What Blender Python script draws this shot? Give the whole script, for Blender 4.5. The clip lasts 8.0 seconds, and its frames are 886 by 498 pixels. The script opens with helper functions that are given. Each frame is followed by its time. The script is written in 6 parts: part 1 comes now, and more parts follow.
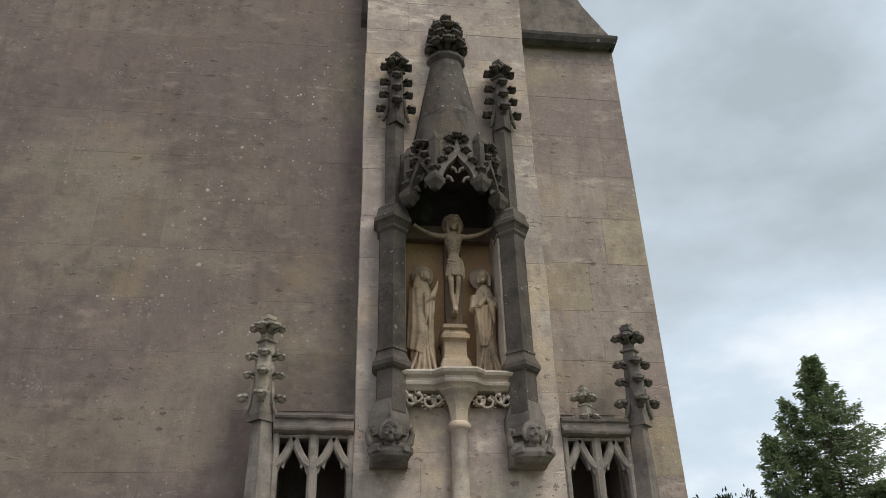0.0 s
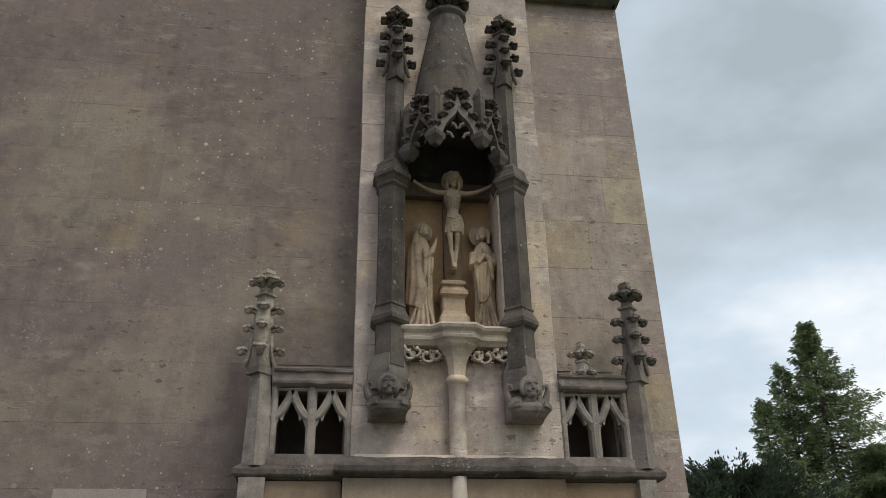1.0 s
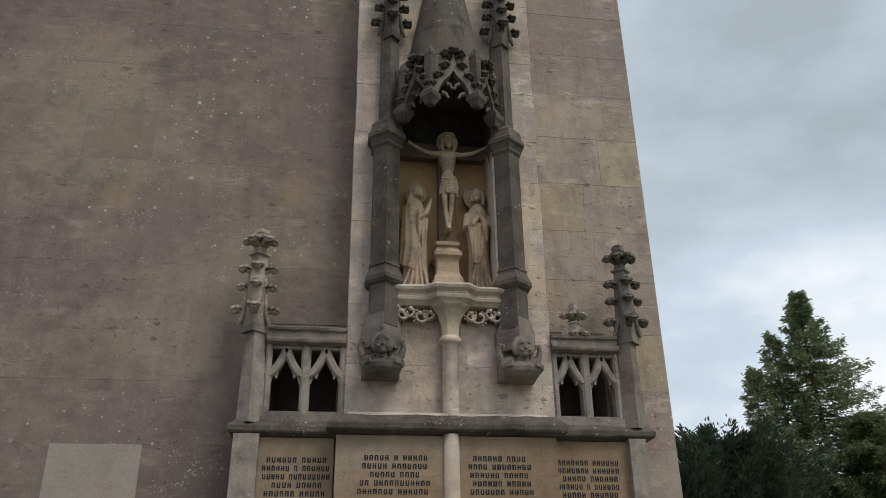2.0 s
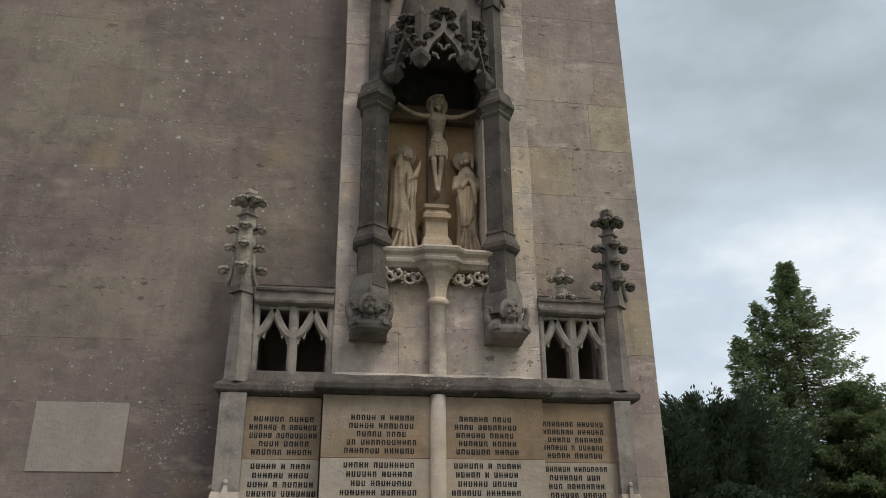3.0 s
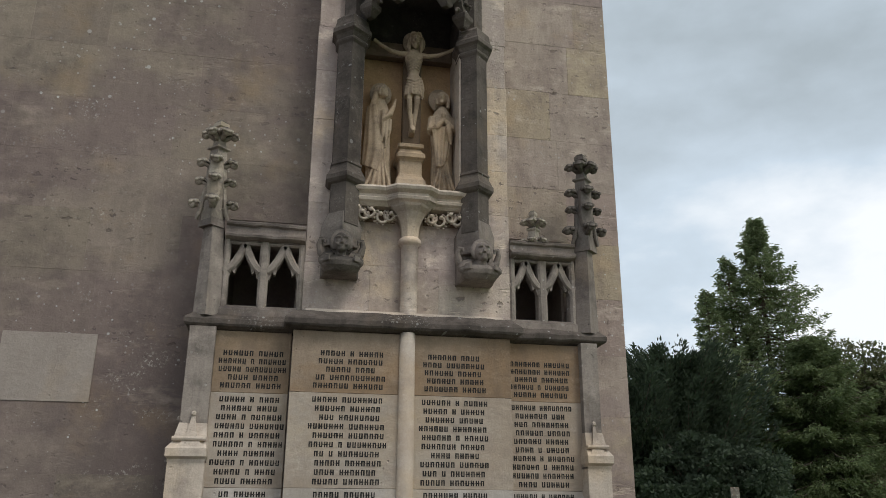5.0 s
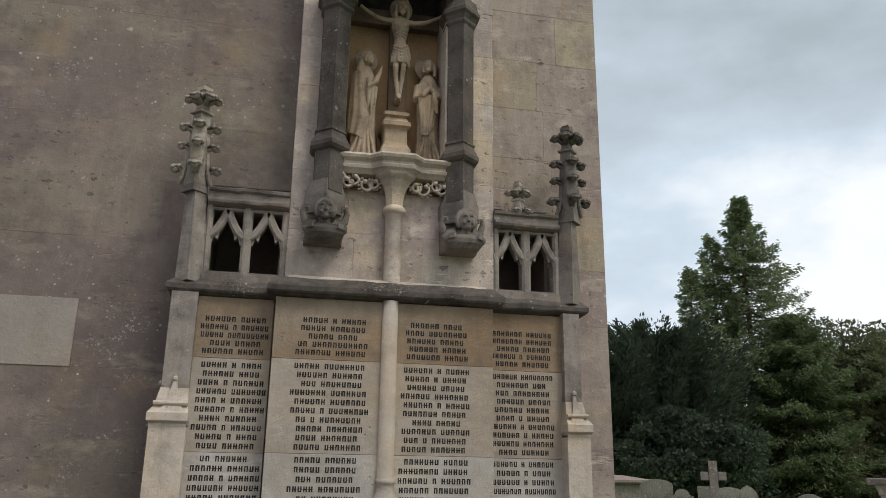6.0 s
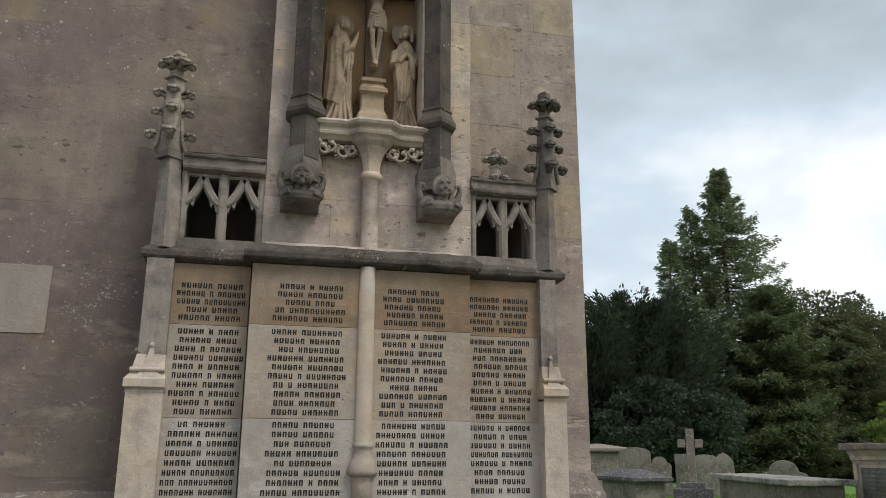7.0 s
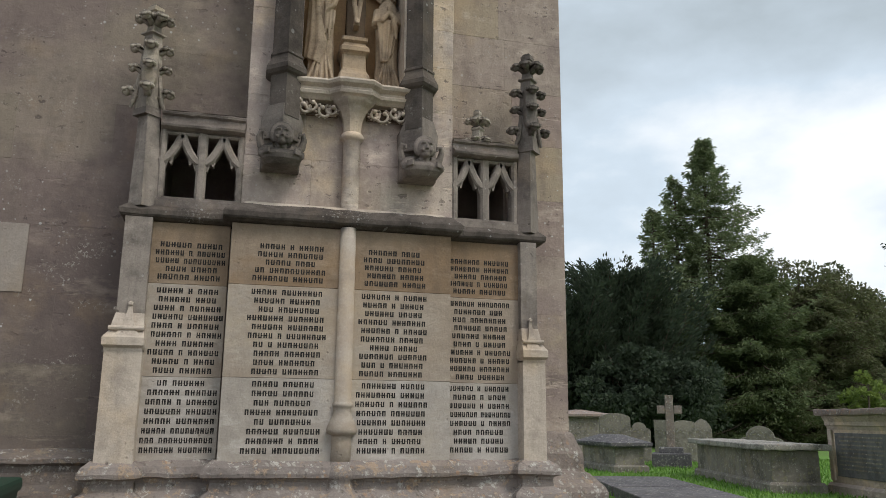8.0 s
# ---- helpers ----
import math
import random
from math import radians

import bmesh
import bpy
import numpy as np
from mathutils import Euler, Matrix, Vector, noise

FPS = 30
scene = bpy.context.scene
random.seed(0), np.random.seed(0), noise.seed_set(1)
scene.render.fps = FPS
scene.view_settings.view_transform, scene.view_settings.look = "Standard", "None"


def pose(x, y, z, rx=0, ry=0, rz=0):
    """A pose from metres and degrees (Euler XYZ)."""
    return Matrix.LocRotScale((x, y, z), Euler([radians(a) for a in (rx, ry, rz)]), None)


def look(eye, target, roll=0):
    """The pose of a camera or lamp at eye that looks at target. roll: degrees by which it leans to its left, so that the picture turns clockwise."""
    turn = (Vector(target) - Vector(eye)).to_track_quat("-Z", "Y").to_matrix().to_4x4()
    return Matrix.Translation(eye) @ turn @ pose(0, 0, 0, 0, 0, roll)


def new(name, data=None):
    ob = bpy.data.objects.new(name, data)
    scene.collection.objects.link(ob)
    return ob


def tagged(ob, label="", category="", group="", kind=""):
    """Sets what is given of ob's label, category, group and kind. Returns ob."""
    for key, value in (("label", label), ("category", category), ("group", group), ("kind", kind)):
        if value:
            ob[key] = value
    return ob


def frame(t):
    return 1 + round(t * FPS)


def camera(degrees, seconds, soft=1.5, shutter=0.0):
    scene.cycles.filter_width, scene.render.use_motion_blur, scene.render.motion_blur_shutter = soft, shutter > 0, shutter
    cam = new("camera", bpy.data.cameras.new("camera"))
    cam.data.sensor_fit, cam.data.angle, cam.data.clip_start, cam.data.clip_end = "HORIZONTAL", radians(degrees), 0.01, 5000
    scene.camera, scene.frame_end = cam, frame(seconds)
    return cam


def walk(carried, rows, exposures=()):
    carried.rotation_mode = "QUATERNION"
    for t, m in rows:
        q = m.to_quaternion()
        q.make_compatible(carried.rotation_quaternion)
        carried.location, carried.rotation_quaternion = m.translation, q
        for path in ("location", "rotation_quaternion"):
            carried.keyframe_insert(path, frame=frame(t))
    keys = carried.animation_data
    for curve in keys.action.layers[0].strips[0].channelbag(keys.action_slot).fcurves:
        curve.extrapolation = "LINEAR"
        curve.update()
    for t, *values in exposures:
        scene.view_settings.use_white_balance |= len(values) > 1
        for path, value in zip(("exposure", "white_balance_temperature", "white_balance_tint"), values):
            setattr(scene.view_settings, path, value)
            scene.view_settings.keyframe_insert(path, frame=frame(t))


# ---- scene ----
cam = camera(58.5, 8.0, soft=0.8)
PATH = [
    (0, (-0.623, -4.148, 1.796), (-0.388, -2.42, 2.774), -1.6),
    (0.5, (-0.623, -4.14, 1.772), (-0.383, -2.388, 2.707), -1.4),
    (1, (-0.626, -4.119, 1.758), (-0.383, -2.349, 2.656), -1.1),
    (1.5, (-0.625, -4.112, 1.737), (-0.376, -2.325, 2.599), -0.9),
    (3, (-0.608, -4.096, 1.693), (-0.321, -2.264, 2.442), -0.5),
    (3.5, (-0.603, -4.089, 1.676), (-0.3, -2.246, 2.392), -0.2),
    (4, (-0.602, -4.089, 1.669), (-0.275, -2.237, 2.351), -0.0),
    (4.5, (-0.599, -4.085, 1.661), (-0.257, -2.227, 2.316), 0.1),
    (6, (-0.586, -4.071, 1.622), (-0.187, -2.195, 2.187), 0.8),
    (6.5, (-0.573, -4.068, 1.608), (-0.153, -2.187, 2.143), 0.7),
    (7, (-0.562, -4.074, 1.585), (-0.113, -2.191, 2.085), 0.3),
    (7.5, (-0.55, -4.076, 1.568), (-0.081, -2.188, 2.03), 0.2),
    (8, (-0.538, -4.069, 1.551), (-0.047, -2.177, 1.973), 0.5),
]
walk(cam, [(t, look(eye, target, roll)) for t, eye, target, roll in PATH], [(0, 0.2), (1.5, 0.1), (3, 0.06), (4.5, 0.1), (6.5, 0.18), (8, 0.22)])

GZ = 0.2            # level of the churchyard

# ---- world, sun, exposure ----
world = bpy.data.worlds.new("overcast_sky")
scene.world = world
world.use_nodes = True
wn, wl = world.node_tree.nodes, world.node_tree.links
wn.clear()
SUN_EL, SUN_AZ = 54.0, 143.0
sky = wn.new("ShaderNodeTexSky")
sky.sky_type, sky.sun_disc = "NISHITA", False
sky.sun_elevation, sky.sun_rotation = radians(SUN_EL), radians(SUN_AZ)
wco = wn.new("ShaderNodeTexCoord")
wmap = wn.new("ShaderNodeMapping")
wmap.inputs["Scale"].default_value = (1.0, 1.0, 1.9)
wmap.inputs["Location"].default_value = (0.35, 0.1, 0.0)
wl.new(wco.outputs["Generated"], wmap.inputs["Vector"])
wnoise = wn.new("ShaderNodeTexNoise")
wnoise.inputs["Scale"].default_value = 2.1
wnoise.inputs["Detail"].default_value = 7.0
wnoise.inputs["Roughness"].default_value = 0.52
wl.new(wmap.outputs["Vector"], wnoise.inputs["Vector"])
wramp = wn.new("ShaderNodeValToRGB")
wramp.color_ramp.elements[0].position, wramp.color_ramp.elements[0].color = 0.30, (0.40, 0.46, 0.50, 1)
wramp.color_ramp.elements[1].position, wramp.color_ramp.elements[1].color = 0.625, (0.93, 0.965, 1.0, 1)
e = wramp.color_ramp.elements.new(0.50)
e.color = (0.60, 0.695, 0.785, 1)
wsep = wn.new("ShaderNodeSeparateXYZ")
wl.new(wco.outputs["Generated"], wsep.inputs[0])
wlift = wn.new("ShaderNodeMapRange")          # thinner, brighter cloud low in the sky
for i, v in ((1, 0.32), (2, 0.60), (3, 0.085), (4, -0.075)):
    wlift.inputs[i].default_value = v
wl.new(wsep.outputs["Z"], wlift.inputs[0])
wadd = wn.new("ShaderNodeMath")
wl.new(wnoise.outputs["Fac"], wadd.inputs[0])
wl.new(wlift.outputs[0], wadd.inputs[1])
wl.new(wadd.outputs[0], wramp.inputs["Fac"])
bg_sky, bg_cloud, wmix, wout = (wn.new("ShaderNodeBackground"), wn.new("ShaderNodeBackground"),
                                wn.new("ShaderNodeMixShader"), wn.new("ShaderNodeOutputWorld"))
bg_sky.inputs["Strength"].default_value = 0.10
bg_cloud.inputs["Strength"].default_value = 1.0
wmix.inputs["Fac"].default_value = 0.94
wl.new(sky.outputs["Color"], bg_sky.inputs["Color"])
wl.new(wramp.outputs["Color"], bg_cloud.inputs["Color"])
wl.new(bg_sky.outputs["Background"], wmix.inputs[1])
wl.new(bg_cloud.outputs["Background"], wmix.inputs[2])
wl.new(wmix.outputs["Shader"], wout.inputs["Surface"])

sun_data = bpy.data.lights.new("sun", "SUN")
sun_data.energy, sun_data.angle, sun_data.color = 1.75, radians(24), (1.0, 0.95, 0.88)
sun_lamp = new("sun", sun_data)
sun_az = radians(SUN_AZ)
sun_lamp.matrix_world = look((0, 0, 30), (0 - math.sin(sun_az) * 10, 0 - math.cos(sun_az) * 10, 30 - 10 * math.tan(radians(SUN_EL))))


# ---- materials ----
class Nodes:
    """A small writer of node materials."""
    def __init__(self, name):
        self.mat = bpy.data.materials.new(name)
        self.mat.use_nodes = True
        self.t = self.mat.node_tree
        self.t.nodes.clear()
        self.out = self.t.nodes.new("ShaderNodeOutputMaterial")
        self.bsdf = self.t.nodes.new("ShaderNodeBsdfPrincipled")
        self.t.links.new(self.bsdf.outputs[0], self.out.inputs[0])
        self.co = self.t.nodes.new("ShaderNodeTexCoord").outputs["Object"]

    def set(self, socket, value):
        if isinstance(value, bpy.types.NodeSocket):
            self.t.links.new(value, socket)
        elif isinstance(value, tuple) and len(value) == 3 and socket.type == "RGBA":
            socket.default_value = (*value, 1)
        else:
            socket.default_value = value

    def noise(self, scale, detail=4.0, rough=0.55, stretch=None, shift=None):
        n = self.t.nodes.new("ShaderNodeTexNoise")
        co = self.co
        if stretch or shift is not None:
            m = self.t.nodes.new("ShaderNodeMapping")
            self.set(m.inputs["Vector"], co)
            if stretch:
                m.inputs["Scale"].default_value = stretch
            if shift is not None:
                self.set(m.inputs["Location"], shift)
            co = m.outputs[0]
        self.set(n.inputs["Vector"], co)
        n.inputs["Scale"].default_value, n.inputs["Detail"].default_value = scale, detail
        n.inputs["Roughness"].default_value = rough
        return n.outputs["Fac"]

    def cells(self, scale, feature="F1"):
        n = self.t.nodes.new("ShaderNodeTexVoronoi")
        n.feature = feature
        self.set(n.inputs["Vector"], self.co)
        n.inputs["Scale"].default_value = scale
        return n.outputs["Distance"]

    def dabs(self, scale, radius, share, stretch=None, wobble=0.0):
        """Scattered round dabs of uneven size, in a share of the cells."""
        n = self.t.nodes.new("ShaderNodeTexVoronoi")
        co = self.co
        if wobble:
            nz = self.t.nodes.new("ShaderNodeTexNoise")
            nz.inputs["Scale"].default_value, nz.inputs["Detail"].default_value = scale * 3.0, 4.0
            self.set(nz.inputs["Vector"], co)
            add = self.t.nodes.new("ShaderNodeVectorMath")
            add.operation = "MULTIPLY_ADD"
            self.set(add.inputs[0], nz.outputs["Color"])
            add.inputs[1].default_value = (wobble, wobble, wobble)
            self.set(add.inputs[2], co)
            co = add.outputs[0]
        if stretch:
            m = self.t.nodes.new("ShaderNodeMapping")
            self.set(m.inputs["Vector"], co)
            m.inputs["Scale"].default_value = stretch
            co = m.outputs[0]
        # laid on the face: across and up
        parts, flat = self.t.nodes.new("ShaderNodeSeparateXYZ"), self.t.nodes.new("ShaderNodeCombineXYZ")
        self.set(parts.inputs[0], co)
        self.set(flat.inputs[0], self.math("ADD", parts.outputs["X"], self.math("MULTIPLY", parts.outputs["Y"], 0.37)))
        self.set(flat.inputs[1], parts.outputs["Z"])
        n.voronoi_dimensions = "2D"
        self.set(n.inputs["Vector"], flat.outputs[0])
        n.inputs["Scale"].default_value = scale
        sep = self.t.nodes.new("ShaderNodeSeparateColor")
        self.set(sep.inputs[0], n.outputs["Color"])
        size = self.ramp(sep.outputs[1], 0.0, 1.0, radius * 0.35, radius)
        inside = self.ramp(self.math("DIVIDE", n.outputs["Distance"], size), 0.75, 1.05, 1.0, 0.0)
        return self.math("MULTIPLY", inside, self.math("LESS_THAN", sep.outputs[0], share))

    def upward(self, a=0.15, b=0.6):
        g = self.t.nodes.new("ShaderNodeNewGeometry")
        sep = self.t.nodes.new("ShaderNodeSeparateXYZ")
        self.set(sep.inputs[0], g.outputs["Normal"])
        return self.ramp(sep.outputs["Z"], a, b)

    def ramp(self, fac, a, b, va=0.0, vb=1.0):
        n = self.t.nodes.new("ShaderNodeMapRange")
        self.set(n.inputs[0], fac)
        for i, v in ((1, a), (2, b), (3, va), (4, vb)):
            n.inputs[i].default_value = v
        return n.outputs[0]

    def mix(self, fac, a, b, blend="MIX"):
        n = self.t.nodes.new("ShaderNodeMix")
        n.data_type, n.blend_type = "RGBA", blend
        self.set(n.inputs[0], fac)
        self.set(n.inputs[6], a)
        self.set(n.inputs[7], b)
        return n.outputs[2]

    def math(self, op, a, b):
        n = self.t.nodes.new("ShaderNodeMath")
        n.operation = op
        self.set(n.inputs[0], a)
        self.set(n.inputs[1], b)
        return n.outputs[0]

    def rand(self):
        return self.t.nodes.new("ShaderNodeObjectInfo").outputs["Random"]

    def island(self):
        return self.t.nodes.new("ShaderNodeNewGeometry").outputs["Random Per Island"]

    def done(self, color, rough=0.9, height=None, strength=0.4, distance=0.01, spec=0.25):
        self.set(self.bsdf.inputs["Base Color"], color)
        self.set(self.bsdf.inputs["Roughness"], rough)
        self.bsdf.inputs["Specular IOR Level"].default_value = spec
        if height is not None:
            b = self.t.nodes.new("ShaderNodeBump")
            b.inputs["Strength"].default_value, b.inputs["Distance"].default_value = strength, distance
            self.set(b.inputs["Height"], height)
            self.set(self.bsdf.inputs["Normal"], b.outputs[0])
        return self.mat


def cooler(c):
    return (c[0] * 0.98, c[1], c[2] * 1.05)


def stone(name, light, mid, dark, stain=0.5, spots=0.0, lichen=None, vary=0.25, bump=0.5, streak=0.0, scale=1.0, tints=None, dark_patch=None, mottle=1.0, scars=0.0, crust_top=0.0, blobs=0.0, grain=1.0, tint=0.6):
    """Weathered limestone: tone at several scales, dirt, pale lichen spots, pits, scars and crust."""
    n = Nodes(name)
    light, mid, dark = cooler(light), cooler(mid), cooler(dark)
    tints = [cooler(c) for c in tints] if tints else None
    big = n.noise(1.3 * scale, 5, 0.6)
    med = n.noise(7 * scale, 6, 0.65)
    mott = n.noise(22, 6, 0.7, shift=(5.0, 2.0, 1.0))
    fine = n.noise(90, 5, 0.75)
    r = n.rand()
    tone = n.mix(n.ramp(n.math("ADD", n.math("MULTIPLY", big, 0.7), n.math("MULTIPLY", med, 0.3)), 0.38, 0.60), light, mid)
    if tints:
        r2 = n.math("FRACT", n.math("MULTIPLY", r, 7.31), 0.0)
        tone = n.mix(n.ramp(r2, 0.28, 0.36, 0.0, tint), tone, tints[0])
        if len(tints) > 2:
            tone = n.mix(n.ramp(r2, 0.62, 0.70, 0.0, 0.85), tone, tints[2])
        blot = n.ramp(n.noise(1.0, 7, 0.66, stretch=(0.8, 1.0, 1.3), shift=(3.0, 1.0, 7.0)), 0.45, 0.55)
        tone = n.mix(n.math("MULTIPLY", blot, 0.85), tone, tints[1])
    tone = n.mix(n.math("MULTIPLY", r, vary), tone, dark)
    dirt = n.ramp(n.math("ADD", med, n.math("MULTIPLY", big, 0.6)), 0.78, 0.98)
    tone = n.mix(n.math("MULTIPLY", dirt, stain), tone, dark)
    if streak:
        run = n.ramp(n.noise(3.0, 5, 0.65, stretch=(4.0, 4.0, 0.5)), 0.50, 0.70)
        tone = n.mix(n.math("MULTIPLY", run, streak), tone, dark)
    if dark_patch:
        # a broad dark blotch with a ragged edge
        sx, sz, rx, rz, power = dark_patch
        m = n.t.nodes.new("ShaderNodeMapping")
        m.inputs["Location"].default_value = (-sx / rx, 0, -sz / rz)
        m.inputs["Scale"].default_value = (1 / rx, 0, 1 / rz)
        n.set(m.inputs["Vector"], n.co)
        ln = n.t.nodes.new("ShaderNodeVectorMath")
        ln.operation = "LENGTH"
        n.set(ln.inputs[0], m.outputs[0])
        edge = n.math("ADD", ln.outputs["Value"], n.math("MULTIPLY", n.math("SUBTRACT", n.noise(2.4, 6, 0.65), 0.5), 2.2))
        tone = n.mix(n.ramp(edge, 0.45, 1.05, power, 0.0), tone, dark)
    pale = tuple(min(1.0, c * 1.35) for c in light)
    lime = n.ramp(n.noise(3.2, 7, 0.68, stretch=(1.0, 1.0, 2.4), shift=(2.0, 6.0, 4.0)), 0.56, 0.70)
    tone = n.mix(n.math("MULTIPLY", lime, 0.45 * mottle), tone, pale)
    rust = n.ramp(n.noise(2.1, 6, 0.62, shift=(7.0, 3.0, 9.0)), 0.55, 0.72)
    tone = n.mix(n.math("MULTIPLY", rust, 0.5 * mottle), tone, (light[0] * 1.08, light[1] * 0.95, light[2] * 0.74))
    tone = n.mix(n.ramp(mott, 0.55, 0.78, 0.0, 0.4 * grain), tone, pale)
    tone = n.mix(n.ramp(mott, 0.25, 0.45, 0.35 * grain, 0.0), tone, dark)
    tone = n.mix(n.ramp(fine, 0.32, 0.55, 0.25 * grain, 0.0), tone, dark)
    if lichen:
        patch = n.ramp(n.noise(14, 6, 0.75), 0.545, 0.61)
        tone = n.mix(n.math("MULTIPLY", patch, 0.75), tone, lichen)
        patch = n.ramp(n.noise(19, 6, 0.75, shift=(9.0, 4.0, 2.0)), 0.575, 0.63)
        tone = n.mix(n.math("MULTIPLY", patch, 0.7), tone, (0.52, 0.50, 0.45))
    if spots:
        where = n.ramp(n.noise(0.9, 3, 0.6), 0.46, 0.60, 0.12, 1.0)
        for size, reach, share in ((5.5, 0.085, 0.22), (11, 0.10, 0.20), (23, 0.15, 0.12)):
            near = n.dabs(size, reach, share, wobble=0.004)
            tone = n.mix(n.math("MULTIPLY", n.math("MULTIPLY", near, where), spots), tone, (0.56, 0.56, 0.54))
        crust = n.math("MULTIPLY", n.ramp(n.noise(75, 4, 0.7, shift=(4.0, 4.0, 8.0)), 0.56, 0.64), n.ramp(n.noise(2.2, 6, 0.68, stretch=(1.0, 1.0, 1.8), shift=(8.0, 2.0, 5.0)), 0.55, 0.66))
        tone = n.mix(n.math("MULTIPLY", crust, spots * 0.7), tone, (0.54, 0.52, 0.47))
    hole = n.math("MULTIPLY", n.ramp(n.math("ADD", n.cells(21), n.math("MULTIPLY", mott, 0.2)), 0.18, 0.26, 1.0, 0.0), n.ramp(n.noise(4.0, 3, 0.6, shift=(1.0, 8.0, 3.0)), 0.54, 0.66))
    tone = n.mix(n.math("MULTIPLY", hole, 0.6), tone, dark)
    h = n.math("ADD", n.math("MULTIPLY", med, 1.0), n.math("MULTIPLY", fine, 0.3))
    h = n.math("ADD", h, n.math("MULTIPLY", mott, 0.7))
    h = n.math("SUBTRACT", h, n.math("MULTIPLY", hole, 0.8))
    if blobs:
        # round lichens, pale and orange
        for size, reach, share, col in ((38, 0.42, 0.30, (0.47, 0.45, 0.40)), (30, 0.40, 0.22, (0.40, 0.235, 0.13)), (47, 0.40, 0.25, (0.10, 0.088, 0.078))):
            where = n.ramp(n.noise(5.0, 4, 0.6, shift=(size * 0.3, 1.0, 2.0)), 0.45, 0.58)
            tone = n.mix(n.math("MULTIPLY", n.math("MULTIPLY", n.dabs(size, reach, share, wobble=0.008), where), blobs), tone, col)
    if scars:
        # shallow spalls lying with the bed of the stone, fresh pale stone along some of them
        wear = n.ramp(n.noise(1.7, 4, 0.6, shift=(2.0, 9.0, 6.0)), 0.42, 0.60)
        flake = n.ramp(n.noise(5.0, 7, 0.7, stretch=(0.45, 1.0, 1.9), shift=(6.0, 1.0, 3.0)), 0.60, 0.655)
        flake = n.math("MULTIPLY", flake, wear)
        tone = n.mix(n.math("MULTIPLY", flake, 0.55 * scars), tone, pale)
        for size, reach, share in ((9.0, 0.17, 0.16), (17.0, 0.22, 0.17), (34.0, 0.26, 0.14)):
            cut = n.math("MULTIPLY", n.dabs(size, reach, share, (0.55, 1.0, 1.35), 0.05), wear)
            tone = n.mix(n.math("MULTIPLY", cut, 0.7 * scars), tone, tuple(c * 0.75 for c in dark))
            h = n.math("SUBTRACT", h, n.math("MULTIPLY", cut, 0.8 * scars))
        h = n.math("SUBTRACT", h, n.math("MULTIPLY", flake, 0.7 * scars))
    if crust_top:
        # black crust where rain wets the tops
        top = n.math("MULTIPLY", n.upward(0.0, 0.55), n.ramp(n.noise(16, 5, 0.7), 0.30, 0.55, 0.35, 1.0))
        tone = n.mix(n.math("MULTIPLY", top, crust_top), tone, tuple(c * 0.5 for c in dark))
    return n.done(tone, 0.92, h, bump, 0.014, 0.15)


DARK_PATCH = (-1.25, 1.85, 0.75, 1.0, 0.72)
M_WALL = stone("wall_limestone", (0.275, 0.218, 0.173), (0.238, 0.185, 0.151), (0.119, 0.092, 0.080), 0.5, spots=0.8, vary=0.12, streak=0.3, tints=((0.270, 0.218, 0.166), (0.203, 0.153, 0.132), (0.228, 0.171, 0.145)), dark_patch=DARK_PATCH, mottle=1.1, bump=0.5, scars=0.9, grain=0.55)
M_WALL_BUFF = stone("buff_wall_limestone", (0.279, 0.226, 0.169), (0.244, 0.197, 0.150), (0.121, 0.096, 0.080), 0.5, spots=0.6, vary=0.12, streak=0.3, tints=((0.288, 0.236, 0.171), (0.203, 0.154, 0.132), (0.233, 0.184, 0.145)), dark_patch=DARK_PATCH, mottle=1.1, bump=0.5, scars=0.7, grain=0.55)
M_RIGHT = stone("corner_limestone", (0.441, 0.357, 0.281), (0.378, 0.296, 0.239), (0.189, 0.145, 0.126), 0.5, spots=0.7, vary=0.28, streak=0.4, tints=((0.441, 0.352, 0.236), (0.326, 0.252, 0.218), (0.362, 0.271, 0.233)), mottle=1.3, bump=0.6, scars=1.0, grain=0.7, tint=0.9)
M_PATCH = stone("new_limestone", (0.335, 0.284, 0.236), (0.298, 0.251, 0.208), (0.205, 0.164, 0.137), 0.3, vary=0.1, streak=0.2)
M_MORTAR = stone("lime_mortar", (0.40, 0.33, 0.275), (0.34, 0.275, 0.23), (0.20, 0.16, 0.14), 0.4, tints=((0.36, 0.30, 0.24), (0.29, 0.23, 0.21)))
M_PIL = stone("buttress_limestone", (0.685, 0.572, 0.449), (0.567, 0.465, 0.369), (0.246, 0.193, 0.166), 0.55, spots=0.45, vary=0.36, bump=0.65, streak=0.32, tints=((0.599, 0.471, 0.337), (0.460, 0.364, 0.310), (0.482, 0.401, 0.342)), mottle=1.2, scars=1.0, grain=0.75, tint=0.9)
M_PALE = stone("carved_limestone", (0.58, 0.485, 0.385), (0.48, 0.395, 0.31), (0.20, 0.16, 0.13), 0.5, vary=0.12, streak=0.3)
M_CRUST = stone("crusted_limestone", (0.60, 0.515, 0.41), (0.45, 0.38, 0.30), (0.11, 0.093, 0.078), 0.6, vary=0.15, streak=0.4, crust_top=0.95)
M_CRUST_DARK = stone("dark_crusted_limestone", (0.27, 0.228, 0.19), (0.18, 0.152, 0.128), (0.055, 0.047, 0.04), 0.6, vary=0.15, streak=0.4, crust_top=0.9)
M_DARK = stone("sooty_limestone", (0.16, 0.132, 0.108), (0.102, 0.083, 0.069), (0.033, 0.027, 0.023), 0.55, spots=0.4, vary=0.25, streak=0.35)
